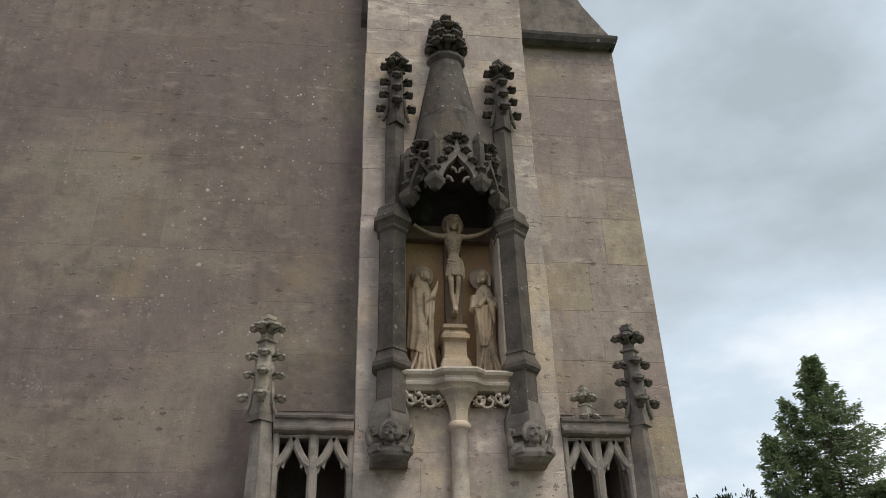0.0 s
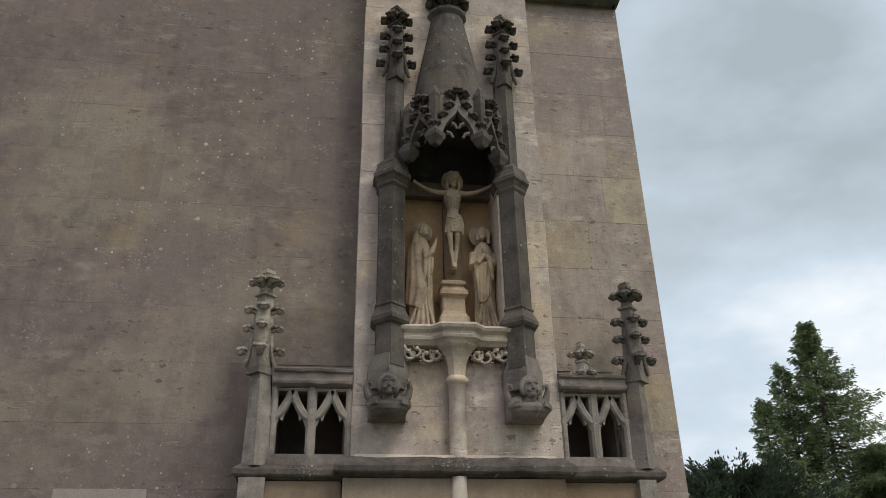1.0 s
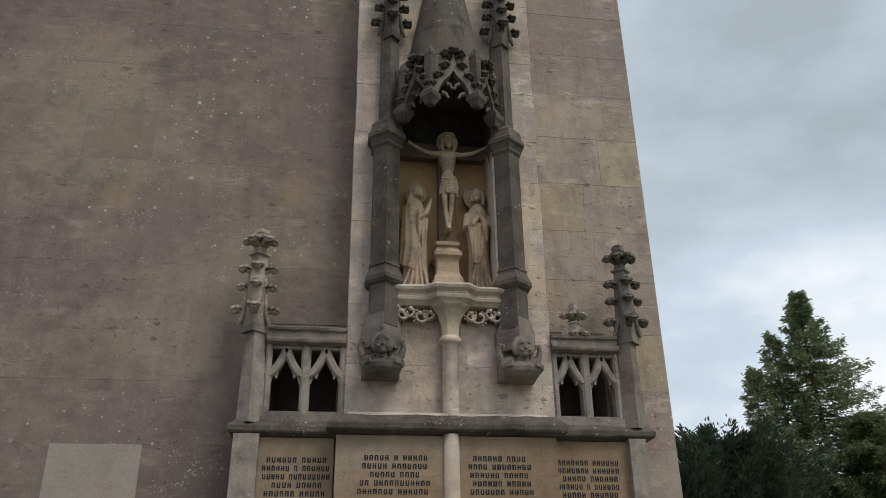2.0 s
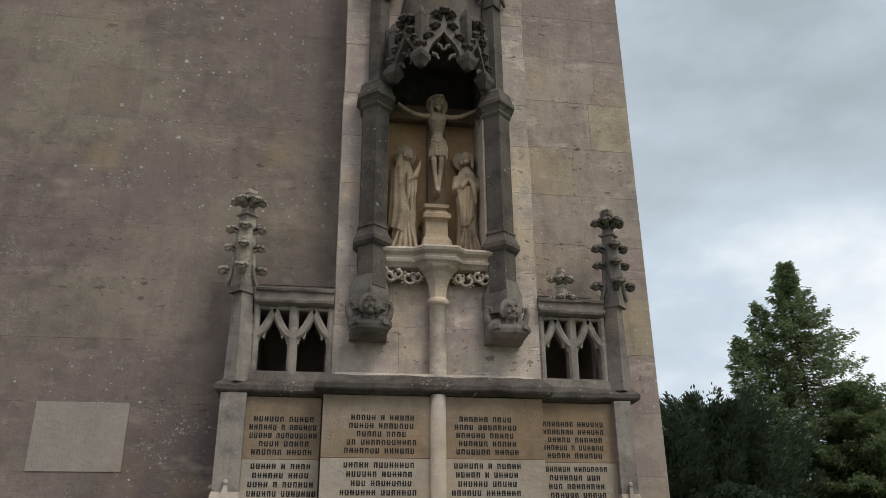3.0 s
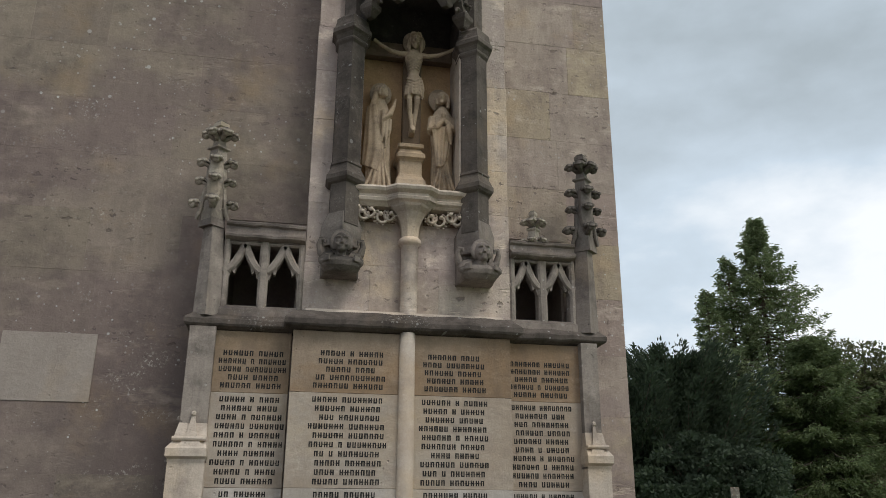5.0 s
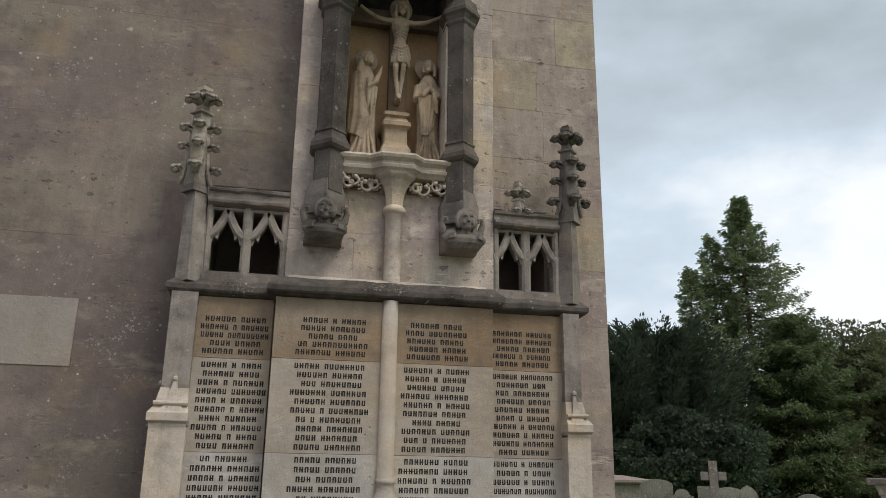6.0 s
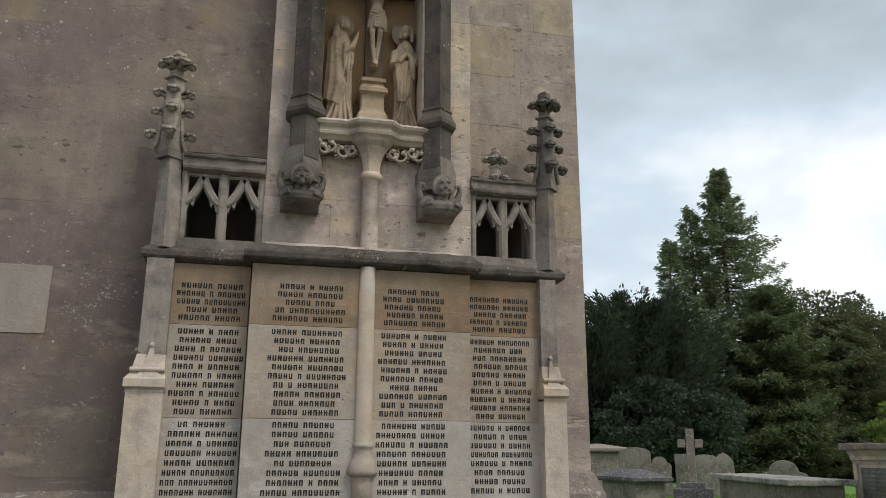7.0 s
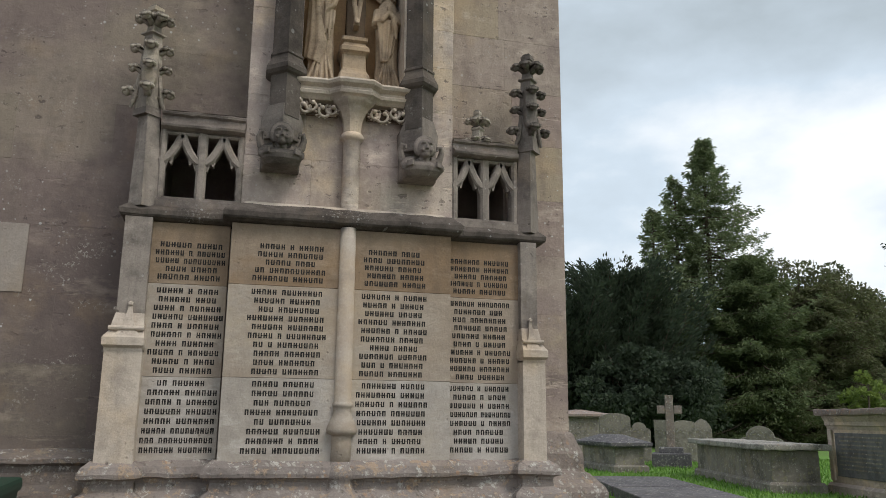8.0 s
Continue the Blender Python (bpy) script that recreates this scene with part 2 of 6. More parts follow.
M_SPIRE = stone("streaked_dark_limestone", (0.135, 0.113, 0.094), (0.086, 0.071, 0.060), (0.028, 0.023, 0.020), 0.7, spots=0.5, vary=0.2, streak=0.7, mottle=1.5)
# black crust of the drips; also painted shade in the niche top and vault
M_SOOT_SHADE = stone("black_crust_and_shade", (0.105, 0.090, 0.078), (0.062, 0.053, 0.047), (0.022, 0.019, 0.017), 0.55, spots=0.28, vary=0.2)
M_GREY = stone("grey_limestone", (0.30, 0.248, 0.205), (0.215, 0.177, 0.148), (0.08, 0.066, 0.058), 0.55, spots=0.35, vary=0.3, streak=0.4, crust_top=0.5)
M_MULLION = stone("worn_grey_limestone", (0.36, 0.305, 0.25), (0.275, 0.23, 0.192), (0.10, 0.083, 0.07), 0.65, spots=0.3, vary=0.15, streak=0.5)
M_OCHRE = stone("ochre_limestone", (0.47, 0.30, 0.155), (0.38, 0.24, 0.13), (0.17, 0.115, 0.08), 0.4, vary=0.2)
M_FIG = stone("statue_limestone", (0.46, 0.35, 0.24), (0.36, 0.272, 0.186), (0.10, 0.076, 0.056), 0.75, vary=0.1, bump=0.3)
# brown stone, darkened from the ochre to carry shade in niche and frieze
M_SHADE = stone("shaded_brown_limestone", (0.21, 0.15, 0.10), (0.16, 0.115, 0.08), (0.06, 0.046, 0.036), 0.5, vary=0.1)
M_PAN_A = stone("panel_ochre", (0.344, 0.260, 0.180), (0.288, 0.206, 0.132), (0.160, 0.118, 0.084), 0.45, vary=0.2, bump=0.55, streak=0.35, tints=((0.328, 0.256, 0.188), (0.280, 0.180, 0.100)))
M_PAN_B = stone("panel_buff", (0.446, 0.380, 0.299), (0.389, 0.323, 0.252), (0.237, 0.190, 0.152), 0.35, vary=0.15, bump=0.55, streak=0.2, tints=((0.427, 0.370, 0.304), (0.380, 0.299, 0.218)))
M_PAN_C = stone("panel_pale", (0.50, 0.45, 0.395), (0.44, 0.39, 0.335), (0.26, 0.225, 0.19), 0.35, vary=0.15, bump=0.55, streak=0.2, tints=((0.48, 0.43, 0.37), (0.42, 0.36, 0.29)))
M_BASE = stone("lichened_plinth", (0.33, 0.275, 0.235), (0.25, 0.208, 0.178), (0.11, 0.092, 0.082), 0.6, lichen=(0.40, 0.29, 0.20), vary=0.2, bump=1.0, blobs=0.55)
M_CORNER = stone("brown_lichened_limestone", (0.29, 0.235, 0.195), (0.21, 0.172, 0.146), (0.09, 0.074, 0.065), 0.65, lichen=(0.32, 0.255, 0.19), vary=0.2, bump=1.0, blobs=0.5)
M_PLINTH = stone("dark_plinth_limestone", (0.225, 0.185, 0.158), (0.165, 0.137, 0.118), (0.07, 0.058, 0.052), 0.6, lichen=(0.28, 0.225, 0.16), vary=0.2, bump=1.0, blobs=0.3)
M_TOMB = stone("tomb_limestone", (0.306, 0.270, 0.221), (0.216, 0.191, 0.158), (0.081, 0.073, 0.061), 0.7, spots=0.6, lichen=(0.270, 0.248, 0.153), vary=0.3, streak=0.5, bump=0.8)
M_SLAB = stone("dark_ledger_stone", (0.155, 0.142, 0.142), (0.105, 0.097, 0.10), (0.05, 0.046, 0.047), 0.6, spots=0.8, lichen=(0.19, 0.18, 0.165), vary=0.3)
M_TOMBTOP = stone("lichened_tomb_slab", (0.36, 0.33, 0.29), (0.25, 0.227, 0.2), (0.075, 0.068, 0.06), 0.7, spots=0.6, lichen=(0.44, 0.42, 0.36), vary=0.2, bump=0.9, blobs=0.6)
M_SLATE = stone("grey_slate", (0.19, 0.182, 0.176), (0.145, 0.14, 0.137), (0.07, 0.067, 0.065), 0.5, vary=0.1)
M_PINK = stone("orange_lichened_slab", (0.30, 0.235, 0.195), (0.24, 0.19, 0.165), (0.11, 0.09, 0.083), 0.6, lichen=(0.36, 0.22, 0.145), vary=0.2)

n = Nodes("lettering_paint")
M_INK = n.done(n.mix(n.ramp(n.noise(30, 4), 0.5, 0.75), (0.016, 0.015, 0.014), (0.06, 0.052, 0.045)), 0.7)


def leafy(name, a, b, c):
    """Leaves that let some light through."""
    n = Nodes(name)
    big = n.ramp(n.noise(0.45, 3), 0.35, 0.65)
    col = n.mix(big, a, b)
    col = n.mix(n.ramp(n.island(), 0.0, 1.0, 0.0, 0.7), col, c)
    n.done(col, 0.6, None, spec=0.35)
    tr, mx = n.t.nodes.new("ShaderNodeBsdfTranslucent"), n.t.nodes.new("ShaderNodeMixShader")
    n.set(tr.inputs["Color"], col)
    mx.inputs[0].default_value = 0.4
    n.t.links.new(n.bsdf.outputs[0], mx.inputs[1])
    n.t.links.new(tr.outputs[0], mx.inputs[2])
    n.t.links.new(mx.outputs[0], n.out.inputs[0])
    n.bsdf.inputs["Specular IOR Level"].default_value = 0.2
    return n.mat


M_CONIFER = leafy("conifer_leaf", (0.18, 0.22, 0.11), (0.23, 0.265, 0.125), (0.10, 0.14, 0.075))
M_YEW = leafy("yew_leaf", (0.058, 0.078, 0.048), (0.072, 0.094, 0.054), (0.034, 0.048, 0.034))
M_BROAD = leafy("broad_leaf", (0.108, 0.136, 0.060), (0.148, 0.164, 0.068), (0.100, 0.086, 0.056))
M_BUSH = leafy("evergreen_leaf", (0.128, 0.163, 0.071), (0.166, 0.200, 0.085), (0.075, 0.102, 0.051))
M_LIME = leafy("shrub_leaf", (0.26, 0.32, 0.08), (0.19, 0.25, 0.06), (0.11, 0.16, 0.05))
n = Nodes("bark")
M_BARK = n.done(n.mix(n.noise(9, 5, 0.6, stretch=(1, 1, 0.2)), (0.06, 0.045, 0.035), (0.14, 0.11, 0.085)), 0.95, n.noise(14, 5, 0.6, stretch=(1, 1, 0.15)), 0.8, 0.03)
n = Nodes("meadow_and_gravel")
turf = n.mix(n.ramp(n.noise(0.5, 5), 0.35, 0.65), n.mix(n.noise(25, 4), (0.075, 0.17, 0.025), (0.14, 0.27, 0.045)), (0.11, 0.18, 0.045))
gravel = n.mix(n.ramp(n.cells(55), 0.1, 0.6), (0.20, 0.178, 0.15), (0.11, 0.098, 0.085))
gravel = n.mix(n.ramp(n.noise(1.2, 5), 0.4, 0.65), gravel, (0.14, 0.123, 0.105))
sep = n.t.nodes.new("ShaderNodeSeparateXYZ")
n.set(sep.inputs[0], n.co)
path = n.ramp(n.math("ADD", sep.outputs["X"], n.math("MULTIPLY", n.noise(1.5, 5), 1.4)), 3.9, 4.3)
M_GRASS = n.done(n.mix(path, gravel, turf), 0.9, n.noise(40, 4), 0.6, 0.03)
n = Nodes("grass_blade")
M_BLADE = n.done(n.mix(n.island(), (0.09, 0.20, 0.03), (0.17, 0.30, 0.055)), 0.7)


# ---- builders ----
def mesh_of(name, bm):
    me = bpy.data.meshes.new(name)
    bm.normal_update()
    bm.to_mesh(me)
    bm.free()
    return me


def part(name, bm, material, parent, label="", smooth=False, kind=""):
    """One mesh object under a thing or a part, modelled in its thing's own coordinates."""
    me = bm if isinstance(bm, bpy.types.Mesh) else mesh_of(name, bm)
    if material and not me.materials:
        me.materials.append(material)
    if smooth:
        me.shade_smooth()
    ob = new(name, me)
    if parent:
        ob.parent = parent
        if parent.type == "EMPTY" and parent.get("pinned"):
            ob.matrix_parent_inverse = Matrix.Translation(-Vector(parent.location))
    return tagged(ob, label=label, kind=kind)


def thing(name, label, category, at=None, group="", kind=""):
    """An Empty at a thing's base. With a place, its parts are modelled in the world's coordinates."""
    ob = new(name)
    ob.empty_display_size = 0.2
    if at:
        ob.location = at
        ob["pinned"] = 1
    return tagged(ob, label, category, group, kind)


def box(bm, x0, x1, y0, y1, z0, z1, ch=0.0):
    """A box whose edges are cut by ch."""
    made = bmesh.ops.create_cube(bm, size=1.0)["verts"]
    for v in made:
        v.co = Vector(((x0 + x1) / 2 + v.co.x * (x1 - x0), (y0 + y1) / 2 + v.co.y * (y1 - y0), (z0 + z1) / 2 + v.co.z * (z1 - z0)))
    if ch:
        edges = list({e for v in made for e in v.link_edges})
        bmesh.ops.bevel(bm, geom=edges, offset=ch, segments=2, affect="EDGES", profile=0.6)
    return bm


def rings(bm, loops, close=True, caps=True):
    """A skin over loops of points."""
    rows = [[bm.verts.new(p) for p in loop] for loop in loops]
    k = len(rows[0])
    for a, b in zip(rows, rows[1:]):
        for i in range(k if close else k - 1):
            j = (i + 1) % k
            bm.faces.new((a[i], a[j], b[j], b[i]))
    if caps:
        bm.faces.new(rows[0][::-1])
        bm.faces.new(rows[-1])
    return bm


def prism(bm, plan, z0, z1, top=None):
    return rings(bm, [[(x, y, z0) for x, y in plan], [(x, y, z1) for x, y in (top or plan)]])


def stack(bm, plan, levels, centre):
    """A plan scaled about a centre level by level: (scale, z)."""
    cx, cy = centre
    return rings(bm, [[(cx + (x - cx) * s, cy + (y - cy) * s, z) for x, y in plan] for s, z in levels])


def lathe(bm, profile, cx=0.0, cy=0.0, k=20, squash=1.0):
    return rings(bm, [[(cx + r * math.cos(6.28319 * i / k), cy + squash * r * math.sin(6.28319 * i / k), z) for i in range(k)] for r, z in profile])


def sweep(bm, profile, path):
    """A moulding: the profile (out, z), closed, along a plan path whose outside lies to its right."""
    pts = [Vector(p) for p in path]
    loops = []
    for i, p in enumerate(pts):
        a = (p - pts[i - 1]).normalized() if i else None
        b = (pts[i + 1] - p).normalized() if i + 1 < len(pts) else None
        na = Vector((a.y, -a.x)) if a else None
        nb = Vector((b.y, -b.x)) if b else None
        if na is None or nb is None:
            m = na or nb
        else:
            m = (na + nb)
            m = m / max(0.25, m.dot(na))
        loops.append([(p.x + m.x * o, p.y + m.y * o, z) for o, z in profile])
    return rings(bm, loops)


def densify(path, step=0.04):
    """More points along a path."""
    out = [Vector(path[0])]
    for a, b in zip(path, path[1:]):
        a, b = Vector(a), Vector(b)
        k = max(1, int((b - a).length / step))
        out += [a + (b - a) * (i + 1) / k for i in range(k)]
    return out


def worn(bm, amount, scale=14.0):
    """Wears a shape's edges uneven."""
    for v in bm.verts:
        q = v.co * scale
        v.co += noise.noise_vector(q) * amount + noise.noise_vector(q * 0.3) * amount * 0.7
    return bm


def tube(bm, pts, radii, k=8, flat=1.0):
    """A round bar through points; flat squashes it along y."""
    pts = [Vector(p) for p in pts]
    loops = []
    for i, p in enumerate(pts):
        d = (pts[min(i + 1, len(pts) - 1)] - pts[max(i - 1, 0)]).normalized()
        u = d.cross(Vector((0, 1, 0)))
        u = u.normalized() if u.length > 0.05 else Vector((1, 0, 0))
        v = d.cross(u).normalized()
        r = radii[i] if isinstance(radii, (list, tuple)) else radii
        loops.append([p + (u * math.cos(6.28319 * j / k) + v * math.sin(6.28319 * j / k) * flat) * r for j in range(k)])
    return rings(bm, loops)


def ball(bm, at, sx, sy, sz, sub=2):
    for v in bmesh.ops.create_icosphere(bm, subdivisions=sub, radius=1.0)["verts"]:
        v.co = Vector((at[0] + v.co.x * sx, at[1] + v.co.y * sy, at[2] + v.co.z * sz))
    return bm


def block_mesh(name, x0, x1, y0, y1, z0, z1, ch=0.006):
    """A dressed stone: a box with a chamfered face towards -y."""
    bm = bmesh.new()
    rings(bm, [[(x0, y1, z0), (x1, y1, z0), (x1, y1, z1), (x0, y1, z1)][::-1],
               [(x0, y0 + ch, z0), (x1, y0 + ch, z0), (x1, y0 + ch, z1), (x0, y0 + ch, z1)][::-1],
               [(x0 + ch, y0, z0 + ch), (x1 - ch, y0, z0 + ch), (x1 - ch, y0, z1 - ch), (x0 + ch, y0, z1 - ch)][::-1]])
    return mesh_of(name, bm)


def solid(name, material, label, category, bm, kind="", smooth=False):
    """A thing that is one mesh."""
    return tagged(part(name, bm, material, None, smooth=smooth), label, category, kind=kind)


# ---- ground ----
bm = bmesh.new()
GN = 80
def ground_z(x, y):
    far = max(0.0, math.hypot(x, y) - 60)
    rise = min(1.0, max(0.0, (math.hypot(x, y + 4) - 6.0) / 4.0))
    return GZ + 0.25 * rise * rise * (3 - 2 * rise) + 0.00002 * far * far + 0.03 * noise.noise((x * 0.25, y * 0.25, 0)) * (1 if y > 1.2 else 0)
axis_pts = [math.copysign(abs(i / 40) ** 2.6 * 1500, i) for i in range(-40, 41)]
grid = [[bm.verts.new((x + 6, y + 8, ground_z(x + 6, y + 8))) for y in axis_pts] for x in axis_pts]
for i in range(GN):
    for j in range(GN):
        bm.faces.new((grid[i][j], grid[i + 1][j], grid[i + 1][j + 1], grid[i][j + 1]))
part("ground", bm, M_GRASS, None, "short green churchyard grass", True, "structure")

# ---- church wall ----
WF = 0.30           # face of the wall
CORNER = 1.36
TOP = 9.0
wall = bmesh.new()
# the core, left open behind the two pierced parapets and the niche
def slab(x0, x1, z0, z1, y0=WF + 0.006, y1=1.1):
    box(wall, x0, x1, y0, y1, z0, z1)
slab(-9.0, -0.97, GZ - 0.3, TOP)
slab(-0.97, -0.60, GZ - 0.3, 2.64)
slab(-0.97, -0.60, 3.08, TOP)
slab(-0.97, -0.60, 2.64, 3.08, 0.75)
slab(-0.60, -0.32, GZ - 0.3, TOP)
slab(-0.32, 0.32, GZ - 0.3, 3.3)
slab(-0.32, 0.32, 4.85, TOP)
slab(-0.32, 0.32, 3.3, 4.85, 0.5)
slab(0.32, 0.61, GZ - 0.3, TOP)
slab(0.61, 0.97, GZ - 0.3, 2.64)
slab(0.61, 0.97, 3.08, TOP)
slab(0.61, 0.97, 2.64, 3.08, 0.75)
slab(0.97, CORNER - 0.012, GZ - 0.3, 6.2)
wall_north = part("wall_north", wall, M_MORTAR, None, "lime-mortared core of the church wall", kind="structure")

# the body of the church behind, so that the place is closed
bm = bmesh.new()
box(bm, -9.0, 1.30, 1.11, 9.0, GZ - 0.3, TOP)
part("wall_east", bm, M_WALL, None, "weathered limestone side wall of the church", kind="structure")

# sloping offset with a drip at the corner
coping = bmesh.new()
rings(coping, [[(x, y, z) for x, z in ((0.60, 6.16), (1.345, 6.16), (1.36, 6.195), (1.345, 6.23), (1.15, 6.55), (1.06, 6.76), (0.60, 7.4))] for y in (0.235, 1.1)])
part("trim_offset", coping, M_GREY, None, "sloping stone offset with a projecting drip", kind="structure")
bm = bmesh.new()
sweep(bm, [(0, 6.13), (0.025, 6.15), (0.04, 6.19), (0.04, 6.22), (0.0, 6.26)], densify([(0.595, WF - 0.06), (1.345, WF - 0.06), (1.345, 1.1)], 0.05))
worn(bm, 0.006)
part("trim_drip", bm, M_SOOT_SHADE, None, "dark weathered drip moulding", kind="structure")
bm = bmesh.new()
sweep(bm, [(0, 6.22), (0.05, 6.25), (0.075, 6.30), (0.075, 6.6), (0, 6.7)], [(-0.60, WF), (-0.553, WF)])
part("trim_drip_end", bm, M_SOOT_SHADE, None, "dark end of a drip moulding", kind="structure")

COURSES = [0.2, 0.52, 0.86, 1.16, 1.46, 1.81, 2.165, 2.52, 2.865, 3.215, 3.56, 3.90, 4.245, 4.60, 4.95, 5.29, 5.65, 6.0, 6.35, 6.7, 7.05, 7.4]


def lay(rng, x0, x1, lo, hi, first=None):
    """Lengths of stones along a course."""
    cuts, x = [x0], x0 + (first if first else rng.uniform(lo, hi))
    while x < x1 - lo * 0.6:
        cuts.append(x)
        x += rng.uniform(lo, hi)
    return cuts + [x1]


def lay_wall():
    rng = random.Random(4)
    for z0, z1 in zip(COURSES, COURSES[1:]):
        if z1 < 1.2:
            continue
        if abs(z0 - 2.165) < 0.01:
            cuts = [-4.2, -3.55, -2.75, -2.07, -1.605, -1.0, -0.5]
        else:
            cuts = lay(rng, -4.3, -0.5, 0.42, 0.92)
        for a, b in zip(cuts, cuts[1:]):
            if a > -1.0 and 2.3 < z1 < 3.3:
                continue
            if b > -0.56:
                b = -0.545
            patch = abs(a + 2.07) < 0.01 and abs(z0 - 2.165) < 0.01
            if b > -0.98 and 2.5 < z0 < 3.2:
                b = -0.985
                if b - a < 0.1:
                    continue
            me = block_mesh("stone", a + 0.0002, b - 0.0002, WF + rng.uniform(-0.0005, 0.0005) - (0.004 if patch else 0), WF + 0.03, z0 + 0.0002, z1 - 0.0002, 0.0005)
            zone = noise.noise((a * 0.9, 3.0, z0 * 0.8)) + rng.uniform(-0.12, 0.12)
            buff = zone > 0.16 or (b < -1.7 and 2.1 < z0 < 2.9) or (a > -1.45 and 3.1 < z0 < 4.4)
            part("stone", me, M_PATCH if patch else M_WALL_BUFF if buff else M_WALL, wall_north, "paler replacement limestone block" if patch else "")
        if z1 <= 6.36:
            right = lay(rng, 0.595, CORNER, 0.34, 0.62)
            for a, b in zip(right, right[1:]):
                if a < 0.97 and 2.3 < z0 and z1 < 3.3:
                    a = 0.985
                    if b - a < 0.08:
                        continue
                me = block_mesh("stone", a + 0.0002, b - 0.0002, WF + rng.uniform(-0.0005, 0.0005), WF + 0.03 if b < CORNER - 0.01 else 1.1, z0 + 0.0002, min(z1 - 0.0002, 6.14), rng.uniform(0.0007, 0.0018))
                part("stone", me, M_RIGHT, wall_north)


# ---- buttress strip that carries the memorial ----
PF = 0.10
pil = bmesh.new()
for x0, x1, z0, z1, yb in ((-0.545, -0.30, 2.55, TOP, 0.32), (0.30, 0.58, 2.55, TOP, 0.32), (-0.30, 0.30, 2.55, 3.30, 0.32),
                           (-0.30, 0.30, 4.85, TOP, 0.32)):
    box(pil, x0, x1, PF + 0.006, yb, z0, z1)
buttress = part("wall_buttress", pil, M_MORTAR, None, "shallow limestone buttress strip on the church wall", kind="structure")


def lay_buttress():
    rng = random.Random(11)
    zs = [2.6, 2.93, 3.28, 3.56, 3.80, 4.12, 4.42, 4.78, 5.03, 5.27, 5.52, 5.78, 6.02, 6.30, 6.62, 6.95, 7.3]
    for z0, z1 in zip(zs, zs[1:]):
        if z1 <= 3.29 or z0 >= 4.77:
            cuts = lay(rng, -0.56, 0.595, 0.24, 0.5)
        else:
            cuts = None
        spans = list(zip(cuts, cuts[1:])) if cuts else [(-0.56, -0.305), (0.305, 0.595)]
        for a, b in spans:
            a = a + rng.uniform(-0.003, 0.005) if a < -0.55 else a
            b = b + rng.uniform(-0.005, 0.003) if b > 0.59 else b
            me = block_mesh("stone", a + 0.0002, b - 0.0002, PF + rng.uniform(-0.001, 0.001), PF + 0.2, z0 + 0.0002, z1 - 0.0002, rng.uniform(0.0008, 0.0022))
            part("stone", me, M_PIL, buttress)


# ---- plinth of the church ----
bm = bmesh.new()
sweep(bm, [(0, GZ - 0.2), (0.17, GZ - 0.2), (0.17, 1.165), (0.155, 1.185), (0.115, 1.195), (0.085, 1.23), (0.07, 1.285), (0.075, 1.315), (0.10, 1.33), (0.10, 1.352), (0.06, 1.375), (0.0, 1.395)], densify([(-9, WF), (-1.05, WF)], 0.06))
worn(bm, 0.007)
part("plinth", bm, M_PLINTH, None, "moulded limestone plinth of the church wall", kind="structure")
bm = bmesh.new()
sweep(bm, [(-0.3, GZ - 0.2), (0.16, GZ - 0.2), (0.16, 1.165), (0.145, 1.195), (0.085, 1.265), (0.062, 1.275), (0.058, 1.285), (0.058, 1.37), (0.05, 1.385), (0.012, 1.475), (0.0, 1.49), (-0.3, 1.50)], densify([(1.1, WF), (CORNER, WF), (CORNER, 1.1)], 0.04))
worn(bm, 0.011, 10.0)
part("plinth_corner", bm, M_CORNER, None, "chamfered limestone plinth at the wall's corner", kind="structure")

# ---- war memorial ----
memorial = thing("war_memorial", "carved limestone war memorial with inscribed panels and a canopied niche", "war memorial", (0, 0.1, GZ))
CF, SF = 0.0, 0.10      # faces of the middle and of the side panels
SX, EX = 0.985, 1.115

# base: bold chamfered courses
bm = bmesh.new()
base_path = [(-1.15, 0.29), (-1.15, 0.03), (-0.985, 0.03), (-0.985, SF), (-0.60, SF), (-0.60, CF), (0.572, CF), (0.572, SF), (0.985, SF), (0.985, 0.03), (1.108, 0.03), (1.108, 0.29)]
sweep(bm, [(-0.02, 1.352), (0.012, 1.348), (0.05, 1.322), (0.062, 1.29), (0.06, 1.272), (0.03, 1.262), (0.022, 1.245), (0.03, 1.21), (0.075, 1.175), (0.09, 1.145), (0.09, GZ - 0.2), (-0.02, GZ - 0.2)], densify(base_path))
worn(bm, 0.011, 9.0)
part("base_course", bm, M_BASE, memorial, "lichened moulded base course")

# backing of the panels
bm = bmesh.new()
box(bm, -1.10, 1.10, 0.16, 0.295, 1.2, 2.55)
box(bm, -0.57, 0.55, 0.06, 0.159, 1.2, 2.55)
part("backing", bm, M_PIL, memorial)

JOINTS = [1.335, 1.747, 2.212, 2.53]
PANELS = [(-SX, -0.602, SF), (-0.595, -0.002, CF), (0.002, 0.562, CF), (0.569, SX, SF)]
slabs = []
for k, (a, b, f) in enumerate(PANELS):
    for s, (z0, z1) in enumerate(zip(JOINTS, JOINTS[1:])):
        bm = bmesh.new()
        box(bm, a, b, f, f + 0.08, z0 + 0.0008, z1 - 0.0008, 0.0015)
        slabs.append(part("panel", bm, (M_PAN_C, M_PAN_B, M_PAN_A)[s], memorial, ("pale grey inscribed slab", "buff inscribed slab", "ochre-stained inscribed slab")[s]))

